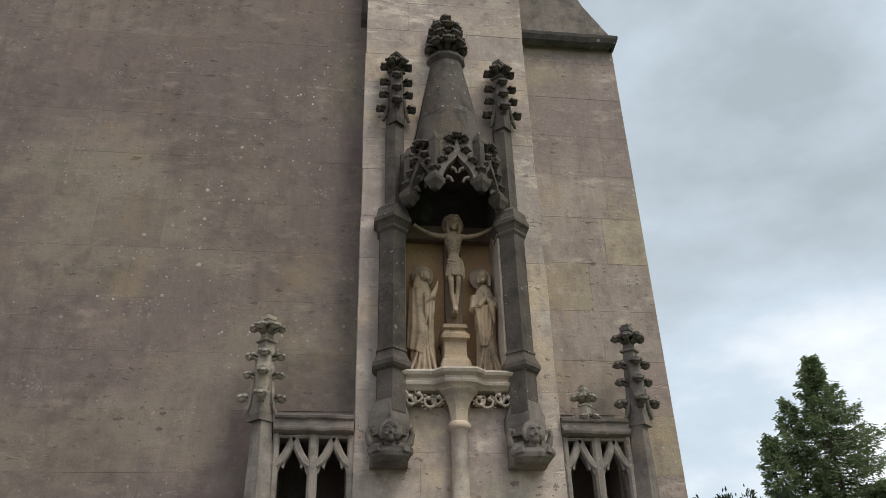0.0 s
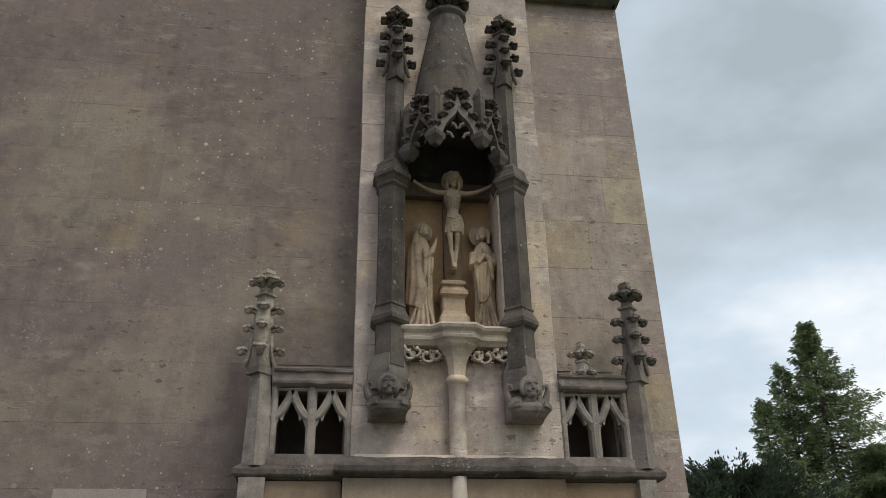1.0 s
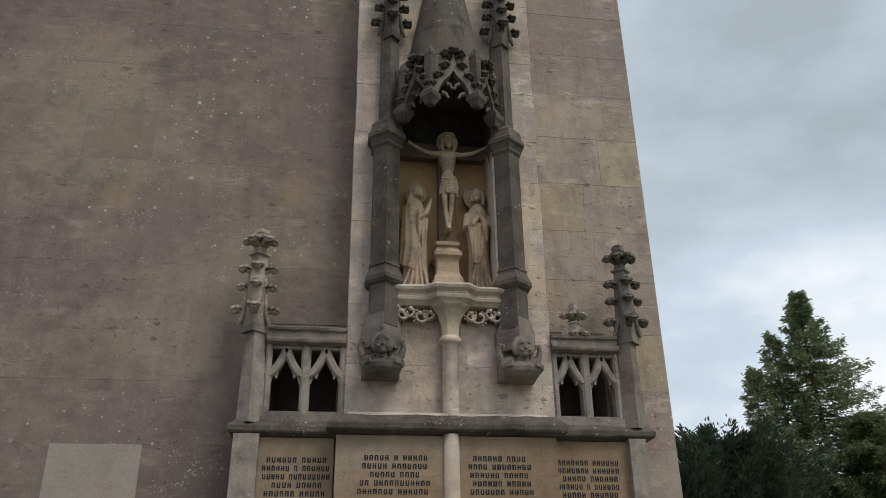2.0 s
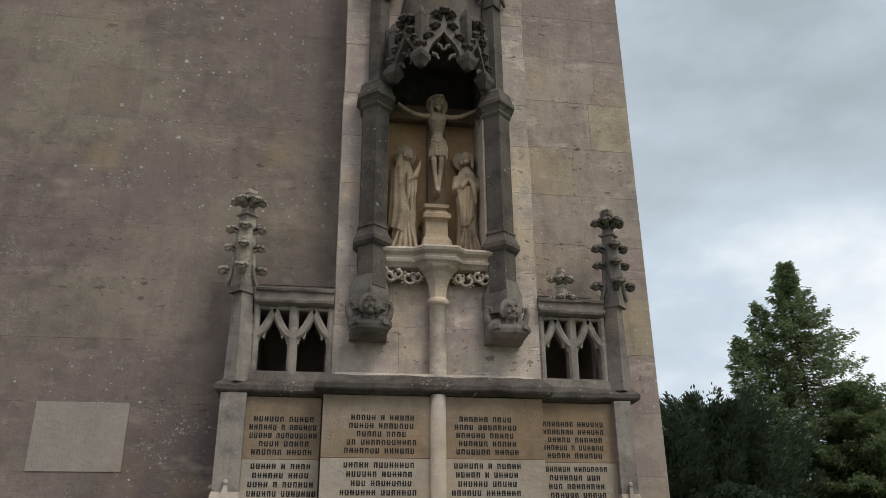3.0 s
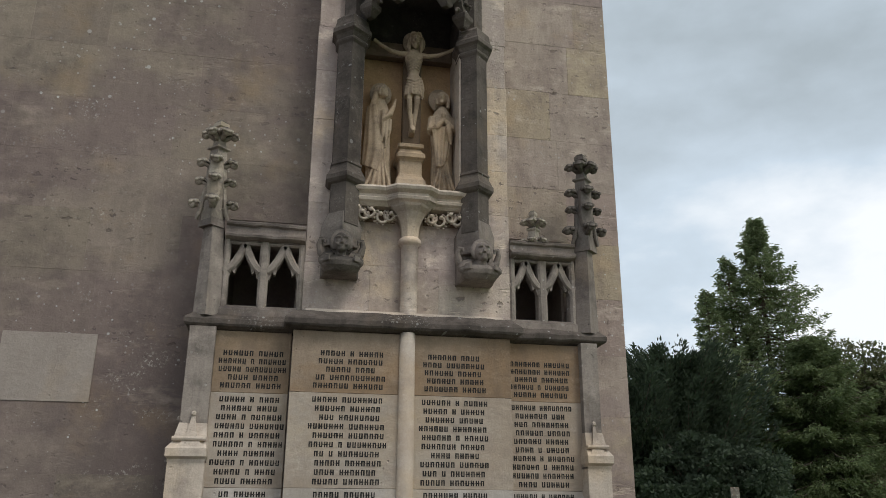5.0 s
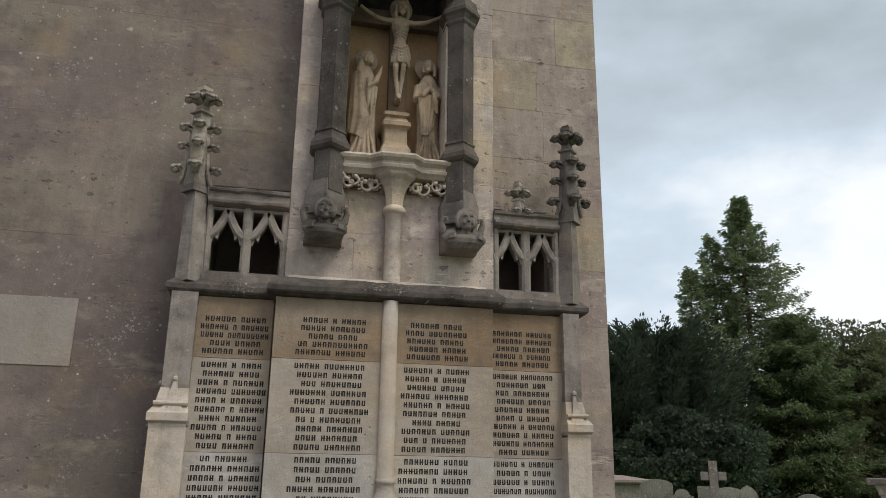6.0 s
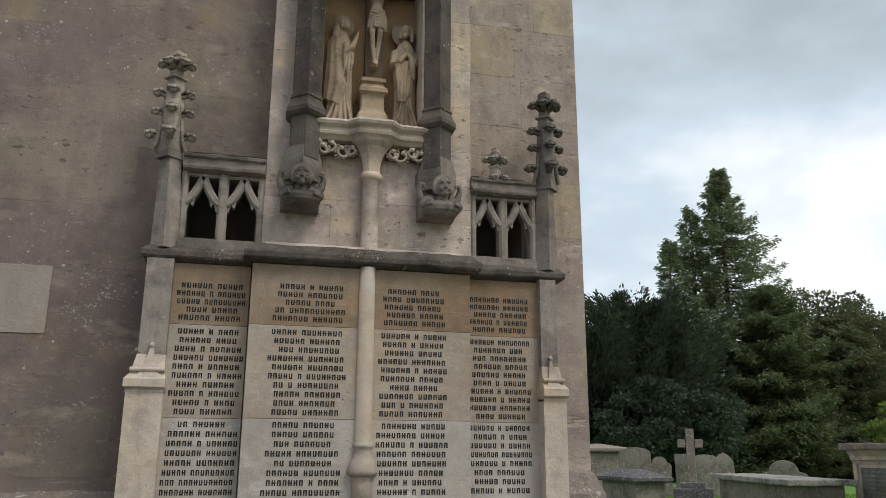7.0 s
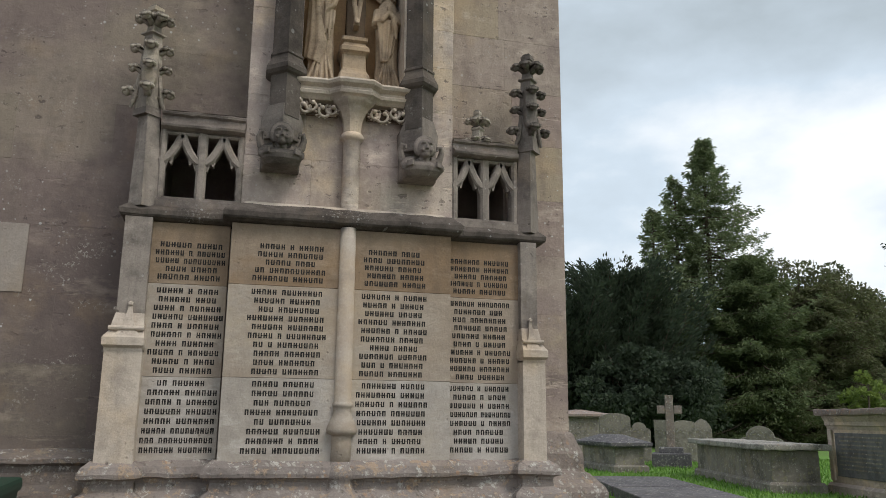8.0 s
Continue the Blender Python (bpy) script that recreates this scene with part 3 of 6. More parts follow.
# lines of lettering, drawn as plain bars: lengths of the words, line by line
WORDS = ["6.5 6.1.6 5.9 4.5 6.5/5.1.4 6.4 4.1.6 6.7 4.1.6 6.1.5 4.6 5.1.6 5.1.4 4.6/2.6 6.6 5.1.6 7.6 5.7 5.9 3.11 7.7",
         "5.1.5 5.7 5.4 2.11 7.6/5.8 6.6 3.8 7.7 6.7 5.1.8 2.1.8 5.7 4.7 5.7/5.6 5.6 3.7 5.8 2.8 6.7 7.1.4 5.9",
         "6.4 4.8 6.5 6.5 7.5/6.1.5 5.1.5 6.5 6.7 6.1.5 7.5 4.5 7.6 3.1.7 5.7/7.5 8.5 6.1.6 6.7 6.7 7.5 4.1.6 6.1.5",
         "7.6 7.6 5.6 6.1.6 5.6/6.8 7.3 3.8 6.5 6.5 4.1.5 5.1.6 6.1.5 6.7 4.6/6.1.6 5.1.4 6.1.5 7.8 6.1.5 4.6 5.5 5.1.5"]
CENTRES = [-0.785, -0.295, 0.252, 0.757]


def word_bar(x, w, pitch, z, face, rng, parent):
    """One word as a plain notched bar."""
    bm = bmesh.new()
    xs = []
    for c in range(w):
        for off in (0.27, 0.71):
            wide = pitch * rng.uniform(0.20, 0.30)
            mid = x + pitch * (c + off)
            xs += [mid - wide / 2, mid + wide / 2]
    lows, highs = [], []
    for i, u in enumerate(xs):
        lows.append((u, z - 0.0135))
        highs.append((u, z + 0.0135))
        if i % 2 and i + 1 < len(xs):
            m = z + (rng.choice((-0.0105, 0.0, 0.0105)) if (i // 2) % 2 == 0 else 0.0)
            k = 0.0028 if (i // 2) % 2 == 0 else 0.0006
            for v in (u + 0.0002, xs[i + 1] - 0.0002):
                lows.append((v, m - k))
                highs.append((v, m + k))
    rows = [[bm.verts.new((u, face - 0.0012, a)) for u, a in lows], [bm.verts.new((u, face - 0.0012, a)) for u, a in highs]]
    for i in range(len(lows) - 1):
        bm.faces.new((rows[0][i], rows[0][i + 1], rows[1][i + 1], rows[1][i]))
    back = bmesh.ops.extrude_face_region(bm, geom=bm.faces[:])["geom"]
    for v in back:
        if isinstance(v, bmesh.types.BMVert):
            v.co.y += 0.004
    part("inscription_bar", bm, M_INK, parent)


def lettering():
    rng = random.Random(8)
    for k, text in enumerate(WORDS):
        face = PANELS[k][2]
        for g, group in enumerate(text.split("/")):
            top = (2.415, 2.178, 1.717)[g]
            for i, line in enumerate(group.split(" ")):
                z = top - i * (0.0417, 0.0444, 0.046)[g]
                words = [int(w) for w in line.split(".")]
                pitch = 0.0264
                total = (sum(words) + 0.75 * (len(words) - 1)) * pitch
                most = 0.395 if k in (1, 2) else 0.345
                if total > most:
                    pitch *= most / total
                    total = most
                x = CENTRES[k] - total / 2 + rng.uniform(-0.008, 0.008)
                for w in words:
                    word_bar(x, w, pitch, z, face, rng, slabs[k * 3 + 2 - g])
                    x += pitch * (w + 0.75)


lettering()

# end piers: two stages with a saddleback set-off
def pier_x(s, v):
    """The pier on the corner's side is the narrower one."""
    return s * (v if s < 0 else v - max(0.0, v - 0.985) * 0.27)


for s in (-1, 1):
    bm = bmesh.new()
    prism(bm, [(pier_x(s, 0.985), 0.29), (pier_x(s, 0.985), 0.055), (pier_x(s, EX), 0.055), (pier_x(s, EX), 0.29)][::s], 1.98, 2.54)
    pier = part("end_pier", bm, M_MULLION, memorial, "limestone end pier with a moulded set-off")
    bm = bmesh.new()
    prism(bm, [(pier_x(s, 0.975), 0.29), (pier_x(s, 0.975), 0.01), (pier_x(s, 1.148), 0.01), (pier_x(s, 1.148), 0.29)][::s], 1.33, 1.87)
    part("lower_stage", bm, M_PALE, pier)
    bm = bmesh.new()
    low = [(pier_x(s, 0.975), 0.29), (pier_x(s, 0.975), 0.008), (pier_x(s, 1.15), 0.008), (pier_x(s, 1.15), 0.29)][::s]
    lip = [(pier_x(s, 0.970), 0.29), (pier_x(s, 0.970), -0.012), (pier_x(s, 1.160), -0.012), (pier_x(s, 1.160), 0.29)][::s]
    mid = [(pier_x(s, 0.978), 0.29), (pier_x(s, 0.978), 0.03), (pier_x(s, 1.132), 0.03), (pier_x(s, 1.132), 0.29)][::s]
    top = [(pier_x(s, 0.984), 0.29), (pier_x(s, 0.984), 0.053), (pier_x(s, 1.117), 0.053), (pier_x(s, 1.117), 0.29)][::s]
    rings(bm, [[(x, y, z) for x, y in plan] for plan, z in ((low, 1.862), (low, 1.875), (lip, 1.888), (lip, 1.925), (mid, 1.965), (mid, 1.98), (top, 2.05))])
    # a little concave gable ending in a knob
    rings(bm, [[(pier_x(s, 1.05 + d), y, z), (pier_x(s, 1.05 - d), y, z), (pier_x(s, 1.05 - d), 0.07, z), (pier_x(s, 1.05 + d), 0.07, z)] for d, y, z in ((0.062, -0.004, 1.93), (0.038, 0.012, 1.965), (0.022, 0.026, 2.01), (0.012, 0.036, 2.06), (0.009, 0.04, 2.085))])
    ball(bm, (pier_x(s, 1.05), 0.042, 2.095), 0.014, 0.014, 0.015, 1)
    ball(bm, (pier_x(s, 1.125), 0.10, 2.075), 0.012, 0.014, 0.014, 1)
    tube(bm, [(pier_x(s, 0.976), 0.012, 1.972), (pier_x(s, 1.138), 0.012, 1.972)], 0.011)
    part("set_off", bm, M_PALE, pier, "gabled set-off with a small knob")

# cornice over the panels
bm = bmesh.new()
cornice_path = [(-1.09, 0.29), (-1.09, 0.11), (-0.585, 0.11), (-0.585, 0.0), (0.565, 0.0), (0.565, 0.11), (1.09, 0.11), (1.09, 0.29)]
sweep(bm, [(-0.10, 2.53), (0.0, 2.532), (0.022, 2.535), (0.03, 2.540), (0.048, 2.546), (0.056, 2.556), (0.058, 2.580), (0.05, 2.590), (0.0, 2.635), (-0.10, 2.65)], densify(cornice_path))
worn(bm, 0.007, 11.0)
part("cornice", bm, M_DARK, memorial, "dark weathered projecting cornice")
bm = bmesh.new()
rings(bm, [[(x, -0.046, 2.582), (x, 0.10, 2.60), (x, 0.10, 2.665), (x, 0.03, 2.655)] for x in (-0.54, 0.53)])
part("weathering", bm, M_PALE, memorial, "pale sloping weathering of the cornice")
bm = bmesh.new()
box(bm, -1.09, 1.09, 0.11, 0.29, 2.533, 2.64)
part("cornice_core", bm, M_DARK, memorial)

# middle shaft
bm = bmesh.new()
lathe(bm, [(0.050, 1.30), (0.050, 1.462), (0.048, 1.469), (0.058, 1.472), (0.076, 1.482), (0.078, 1.500), (0.066, 1.530), (0.048, 1.570), (0.044, 1.605), (0.05, 1.610), (0.053, 1.620), (0.05, 1.630), (0.043, 1.636), (0.041, 2.535)], 0.0, 0.0, 24)
foot = bmesh.new()
lathe(foot, [(0.112, 1.12), (0.112, 1.155), (0.09, 1.19), (0.066, 1.22), (0.064, 1.255), (0.080, 1.268), (0.083, 1.285), (0.072, 1.315), (0.058, 1.34), (0.040, 1.35)], 0.0, 0.0, 24)
part("shaft_foot", foot, M_BASE, memorial, "lichened moulded foot of the shaft", True)
part("lower_shaft", bm, M_PAN_B, memorial, "slender round shaft on a moulded bell base", True)
bm = bmesh.new()
lathe(bm, [(0.05, 2.60), (0.047, 2.63), (0.047, 3.035), (0.052, 3.04), (0.062, 3.05), (0.066, 3.062), (0.062, 3.075), (0.052, 3.085), (0.045, 3.09)], 0.010, 0.06, 24)
part("upper_shaft", bm, M_PIL, memorial, "round shaft under the ledge", True)
bm = bmesh.new()
rings(bm, [[(0.010 + r * math.cos(radians(22.5 + 45 * i)), 0.06 + r * math.sin(radians(22.5 + 45 * i)), z) for i in range(8)] for r, z in ((0.050, 3.088), (0.051, 3.12), (0.057, 3.155), (0.070, 3.19), (0.092, 3.225), (0.118, 3.25), (0.125, 3.262))])
part("bell", bm, M_PALE, memorial, "eight-sided flared bell under the ledge")

# ledge of the niche
bm = bmesh.new()
ledge_path = [(-0.305, 0.13), (-0.305, 0.035), (-0.118, 0.035), (-0.063, -0.02), (0.087, -0.02), (0.142, 0.035), (0.33, 0.035), (0.33, 0.13)]
sweep(bm, [(-0.04, 3.255), (0.0, 3.26), (0.015, 3.275), (0.03, 3.285), (0.035, 3.30), (0.02, 3.31), (0.018, 3.325), (0.045, 3.34), (0.052, 3.355), (0.045, 3.368), (0.0, 3.385), (-0.04, 3.39)], densify(ledge_path, 0.03))
worn(bm, 0.0018)
box(bm, -0.30, 0.30, 0.05, 0.40, 3.258, 3.389)
part("ledge", bm, M_PALE, memorial, "pale moulded ledge under the statues")

# carved frieze of scrolling leaves under the ledge
def frieze(s):
    bm = bmesh.new()
    rng = random.Random(2)
    # two bold scrolls by the bell, then tangled leaves along the ledge
    for i, (x, z, r) in enumerate(((0.115, 3.205, 0.030), (0.168, 3.196, 0.040), (0.226, 3.222, 0.034), (0.272, 3.206, 0.034), (0.300, 3.236, 0.024))):
        turn = 1 if i % 2 else -1
        pts = []
        for a in range(15):
            t = a / 14
            ang = turn * (t * 5.0) + (2.6 if turn > 0 else 0.4)
            rr = r * (1.1 - 0.78 * t)
            pts.append((0.010 + s * (x + rr * math.cos(ang)), 0.050 - 0.034 * t, z + rr * math.sin(ang)))
        tube(bm, pts, [0.0100 * (1 - 0.3 * a / 14) for a in range(15)], 7)
        ball(bm, pts[-1], 0.013, 0.014, 0.013, 2)
        for q in range(9):
            ang = q * 0.7 + rng.uniform(-0.25, 0.25)
            tip = (0.010 + s * (x + r * 1.25 * math.cos(ang)), 0.040, min(3.258, z + r * 1.15 * math.sin(ang)))
            root = (0.010 + s * (x + r * 0.8 * math.cos(ang)), 0.058, z + r * 0.8 * math.sin(ang))
            tube(bm, [root, tip], [0.0095, 0.004], 6)
    ob = part("frieze", bm, M_PALE, memorial, "carved scrolling leaf frieze", True)
    # ground behind the leaves, its shade put into the dark colour
    bm = bmesh.new()
    box(bm, 0.010 + min(s * 0.08, s * 0.30), 0.010 + max(s * 0.08, s * 0.30), 0.088, 0.11, 3.185, 3.257)
    part("frieze_ground", bm, M_SHADE, ob, "recessed frieze ground coloured dark for shade")


frieze(-1)
frieze(1)

# niche back, painted-looking ochre stone, and reveals
bm = bmesh.new()
box(bm, -0.32, 0.32, 0.30, 0.36, 3.30, 4.38)
part("niche_back", bm, M_OCHRE, memorial, "ochre-stained back of the niche")
# head of the niche, coloured black for the shade under the canopy
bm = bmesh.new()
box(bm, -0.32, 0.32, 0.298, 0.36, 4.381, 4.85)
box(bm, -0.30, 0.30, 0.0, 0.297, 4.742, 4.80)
part("niche_head", bm, M_SOOT_SHADE, memorial, "niche head coloured black for the shade under the canopy")
for s in (-1, 1):
    bm = bmesh.new()
    box(bm, min(s * 0.285, s * 0.315), max(s * 0.285, s * 0.315), 0.02, 0.30, 3.38, 4.40, 0.004)
    part("reveal", bm, M_PALE, memorial)
    # upper reveals, given the same painted shade
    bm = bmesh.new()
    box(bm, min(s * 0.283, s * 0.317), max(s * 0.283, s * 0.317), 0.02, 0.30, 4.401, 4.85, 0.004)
    part("upper_reveal", bm, M_SOOT_SHADE, memorial)

# columns, set diagonally
def diag(cx, w, front, back=0.12):
    return [(cx - w, back), (cx - w, front + w * 0.85), (cx, front), (cx + w, front + w * 0.85), (cx + w, back)]


def band(bm, cx, w, front, prof):
    """A moulding round a diagonal column: (out, z)."""
    rings(bm, [[(x, y, z) for x, y in diag(cx, w + o, front - o * 1.25)] for o, z in prof])


for s, cx in ((-1, -0.364), (1, 0.374)):
    bm = bmesh.new()
    prism(bm, diag(cx, 0.077, -0.06), 3.48, 4.25)
    column = part("column", bm, M_DARK, memorial, "dark sooty column set on edge")
    bm = bmesh.new()
    band(bm, cx, 0.077, -0.06, [(0, 3.49), (0.008, 3.485), (0.01, 3.472), (0.004, 3.465), (0.008, 3.45), (0.024, 3.415), (0.03, 3.405), (0.03, 3.38), (0.018, 3.365), (0.0, 3.355)][::-1])
    part("column_base", bm, M_DARK, column, "moulded column base")
    bm = bmesh.new()
    prism(bm, diag(cx, 0.079, -0.062), 3.12, 3.36)
    part("lower_column", bm, M_DARK, column)
    bm = bmesh.new()
    band(bm, cx, 0.077, -0.06, [(0, 4.24), (0.012, 4.255), (0.014, 4.265), (0.008, 4.275), (0.02, 4.30), (0.036, 4.315), (0.036, 4.34), (0.026, 4.355), (0.018, 4.39), (0.016, 4.41), (-0.01, 4.44)])
    part("column_cap", bm, M_DARK, column, "stepped dark moulded capital")
    cx2 = cx + (0.012 if s < 0 else 0.003)
    bm = bmesh.new()
    prism(bm, diag(cx2, 0.060, 0.0), 4.42, 5.14)
    part("upper_column", bm, M_DARK, column)

# crockets: a leaf curling over a bud, shared by all pinnacles
def crocket_mesh():
    bm = bmesh.new()
    tube(bm, [(-0.012, 0, -0.042), (0.004, 0, -0.030), (0.020, 0, -0.020), (0.034, 0, -0.014)], [0.013, 0.012, 0.012, 0.012], 8, 1.2)
    ball(bm, (0.040, 0, -0.020), 0.0200, 0.0205, 0.0190, 2)
    # the leaf: a bent blade with lobed, drooping edges
    spine = [(-0.010, -0.016, 0.012), (0.006, 0.000, 0.017), (0.020, 0.008, 0.027), (0.033, 0.009, 0.018), (0.047, 0.005, 0.027), (0.057, -0.004, 0.016), (0.061, -0.016, 0.006)]
    loops = []
    for x, z, w in spine:
        row = [(u * w, z - abs(u) ** 2 * w * 0.5) for u in (-1.0, -0.6, 0.0, 0.6, 1.0)]
        loops.append([(x, y, q) for y, q in row] + [(x - 0.003, y, q - 0.012) for y, q in row[::-1]])
    rings(bm, loops)
    for y in (-0.024, 0.024):
        ball(bm, (0.022, y, -0.010), 0.013, 0.011, 0.013, 1)
        ball(bm, (0.050, y * 0.9, -0.014), 0.011, 0.010, 0.012, 1)
    me = mesh_of("crocket", bm)
    me.shade_smooth()
    return me


CROCKET = {}
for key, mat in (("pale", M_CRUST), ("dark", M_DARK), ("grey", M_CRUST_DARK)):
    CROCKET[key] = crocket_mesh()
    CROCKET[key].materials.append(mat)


def crocket(parent, x, y, z, turn, size, key):
    ob = part("crocket", CROCKET[key], None, parent)
    m = pose(x, y, z, 0, 0, turn) @ Matrix.Diagonal((size, size, size, 1))
    ob.matrix_basis = m
    return ob


def pinnacle(name, cx, cy, z0, z1, w, key, mat, tiers, label):
    """A square spirelet set on edge, a pointed tongue down its front, flared feet, crockets and a leafy finial."""
    bm = bmesh.new()
    h = z1 - z0
    def sq(r):
        return [(cx - r, cy), (cx, cy - r), (cx + r, cy), (cx, cy + r)]
    rings(bm, [[(x, y, z0 + f * h) for x, y in sq(w * r)] for r, f in ((0.80, -0.14), (0.92, 0.0), (0.92, 0.18), (0.74, 0.52), (0.66, 0.655), (0.70, 0.66), (0.94, 0.672), (0.94, 0.688), (0.58, 0.705), (0.50, 0.77), (0.46, 0.90), (0.44, 0.915), (0.62, 0.925), (0.66, 0.965), (0.54, 0.975), (0.38, 1.0))])
    # tongue with rounded shoulders
    tongue = [(0.0, -0.03), (0.34, 0.05), (0.56, 0.16), (0.62, 0.28), (0.56, 0.44), (0.48, 0.56), (-0.48, 0.56), (-0.56, 0.44), (-0.62, 0.28), (-0.56, 0.16), (-0.34, 0.05)]
    rings(bm, [[(cx + u * w * k, cy - w * o, z0 + (v * k + 0.27 * (1 - k)) * h) for u, v in tongue] for k, o in ((1.0, 0.2), (1.0, 0.74), (0.88, 0.92), (0.5, 1.0))])
    for q in (-1, 1):
        tube(bm, [(cx + q * w * 0.72, cy - 0.01, z0 + 0.24 * h), (cx + q * w * 0.86, cy - 0.012, z0 + 0.10 * h), (cx + q * w * 1.02, cy - 0.008, z0 - 0.02 * h), (cx + q * w * 1.22, cy, z0 - 0.09 * h)], [0.012, 0.013, 0.013, 0.009], 7)
    ob = part(name, bm, mat, memorial, label)
    for f, size, n in tiers:
        z = z0 + f * h
        r = w * (0.98 if f < 0.2 else 0.95 - 0.5 * f)
        for a in range(n):
            ang = 180 + 180 * a / (n - 1)
            crocket(ob, cx + r * 0.9 * math.cos(radians(ang)), cy + r * 0.9 * math.sin(radians(ang)), z, ang, size, key)
    return ob


PT = [(0.11, 1.2, 3), (0.35, 1.05, 3), (0.555, 1.15, 3), (0.865, 1.15, 4)]
pinnacle("pinnacle", -1.066, 0.10, 3.18, 3.725, 0.068, "pale", M_CRUST, PT, "pale crocketed pinnacle with a dark leafy finial")
pinnacle("pinnacle", 1.060, 0.10, 3.18, 3.715, 0.066, "grey", M_CRUST_DARK, PT, "grey crocketed pinnacle with a dark leafy finial")
PT2 = [(0.13, 1.2, 3), (0.35, 1.1, 3), (0.55, 1.15, 3), (0.80, 1.25, 4)]
pinnacle("pinnacle", -0.347, 0.03, 5.17, 5.725, 0.070, "dark", M_DARK, PT2, "sooty crocketed pinnacle against the buttress")
pinnacle("pinnacle", 0.377, 0.03, 5.17, 5.715, 0.070, "dark", M_DARK, PT2, "sooty crocketed pinnacle against the buttress")

# end piers of the parapet
for s in (-1, 1):
    bm = bmesh.new()
    prism(bm, [(s * 0.97, 0.29), (s * 0.97, 0.10), (s * 1.045, 0.045), (s * 1.115, 0.10), (s * 1.115, 0.29)][::s], 2.60, 3.10, [(s * 1.0, 0.20), (s * 1.0, 0.11), (s * 1.055, 0.06), (s * 1.105, 0.11), (s * 1.105, 0.20)][::s])
    rings(bm, [[(x, y, z) for x, y in ((s * 1.065 - r, 0.11), (s * 1.065, 0.11 - r), (s * 1.065 + r, 0.11), (s * 1.065, 0.11 + r))] for r, z in ((0.072, 3.09), (0.060, 3.20))])
    part("parapet_pier", bm, M_MULLION if s < 0 else M_GREY, memorial, "angled limestone parapet pier")

# pierced parapets
def rib(bm, pts, hw, yf, yb, ch):
    """A chamfered bar along points (x, z) of an upright plane."""
    pts = [Vector(p) for p in pts]
    loops = []
    for i, p in enumerate(pts):
        d = (pts[min(i + 1, len(pts) - 1)] - pts[max(i - 1, 0)]).normalized()
        m = Vector((-d.y, d.x))
        loops.append([(p.x + m.x * o, y, p.y + m.y * o) for o, y in ((-hw, yb), (-hw, yf + ch), (-hw + ch, yf), (hw - ch, yf), (hw, yf + ch), (hw, yb))])
    return rings(bm, loops)


def parapet(s, x0, x1):
    rail = bmesh.new()
    sweep(rail, [(-0.12, 3.026), (0.0, 3.026), (0.012, 3.029), (0.030, 3.036), (0.035, 3.048), (0.030, 3.060), (0.010, 3.069), (0.008, 3.100), (0.022, 3.108), (0.026, 3.120), (0.0, 3.132), (-0.12, 3.136)], densify([(x0, 0.09), (x1, 0.09)], 0.02))
    worn(rail, 0.006, 18.0)
    box(rail, x0, x1, 0.10, 0.29, 3.02, 3.115)
    par = part("parapet", rail, M_GREY, memorial, "pierced tracery parapet with a dark coping")
    bm = bmesh.new()
    rings(bm, [[(x, y, z) for y, z in ((0.20, 2.60), (0.085, 2.60), (0.085, 2.645), (0.105, 2.668), (0.20, 2.685))] for x in (x0, x1)])
    part("sill", bm, M_GREY, par)
    w = (x1 - x0) / 2
    xm = (x0 + x1) / 2
    for x, hw in ((xm, 0.026), (x0 + 0.014, 0.018), (x1 - 0.014, 0.018)):
        bm = bmesh.new()
        rib(bm, [(x, 2.655), (x, 3.03)], hw, 0.095, 0.17, 0.012)
        part("mullion", bm, M_MULLION, par)
    bm = bmesh.new()
    rib(bm, [(x0, 3.018), (x1, 3.018)], 0.013, 0.10, 0.17, 0.008)
    part("head_bar", bm, M_MULLION, par)
    for c in (x0 + w * 0.5, x0 + w * 1.5):
        bm = bmesh.new()
        hw = w * 0.5
        curve = [(-1.0, 2.858), (-0.80, 2.866), (-0.58, 2.886), (-0.38, 2.918), (-0.18, 2.960), (0.0, 3.008)]
        for q in (-1, 1):
            pts = [(c - q * u * hw, z) for u, z in curve]
            rib(bm, pts, 0.0215, 0.097, 0.165, 0.010)
            # cusps: pointed teeth under the arch
            for u, z, du, dz, k in ((0.76, 2.860, -0.02, -0.042, 0.024), (0.50, 2.888, -0.05, -0.040, 0.022)):
                px, tx = c - q * u * hw, c - q * (u + du) * hw
                tri = [(px - k, z + 0.014), (px + k, z + 0.020), (tx + 0.004, z + dz), (tx - 0.004, z + dz)]
                rings(bm, [[(x, y, v) for x, v in tri] for y in (0.112, 0.15)])
        part("tracery", bm, M_MULLION, par, "cusped ogee tracery head")
    return par


parapet(-1, -0.985, -0.560)
parapet(1, 0.597, 0.985)

# little leafy finial on one parapet
bm = bmesh.new()
stack(bm, [(0.755 - 0.05, 0.13), (0.755, 0.08), (0.755 + 0.05, 0.13), (0.755, 0.18)], [(1.15, 3.12), (1.0, 3.15), (0.72, 3.165), (0.66, 3.205), (0.86, 3.212), (0.86, 3.222), (0.5, 3.235), (0.42, 3.30), (0.55, 3.308), (0.55, 3.325), (0.3, 3.337)], (0.755, 0.13))
finial = part("parapet_finial", bm, M_CRUST, memorial, "small pale leafy finial on the parapet")
for a in (180, 240, 300, 360):
    crocket(finial, 0.755 + 0.020 * math.cos(radians(a)), 0.13 + 0.020 * math.sin(radians(a)), 3.275, a, 0.95, "pale")
    crocket(finial, 0.755 + 0.040 * math.cos(radians(a)), 0.13 + 0.040 * math.sin(radians(a)), 3.155, a, 0.75, "pale")

# ---- canopy ----
FCX = 0.010
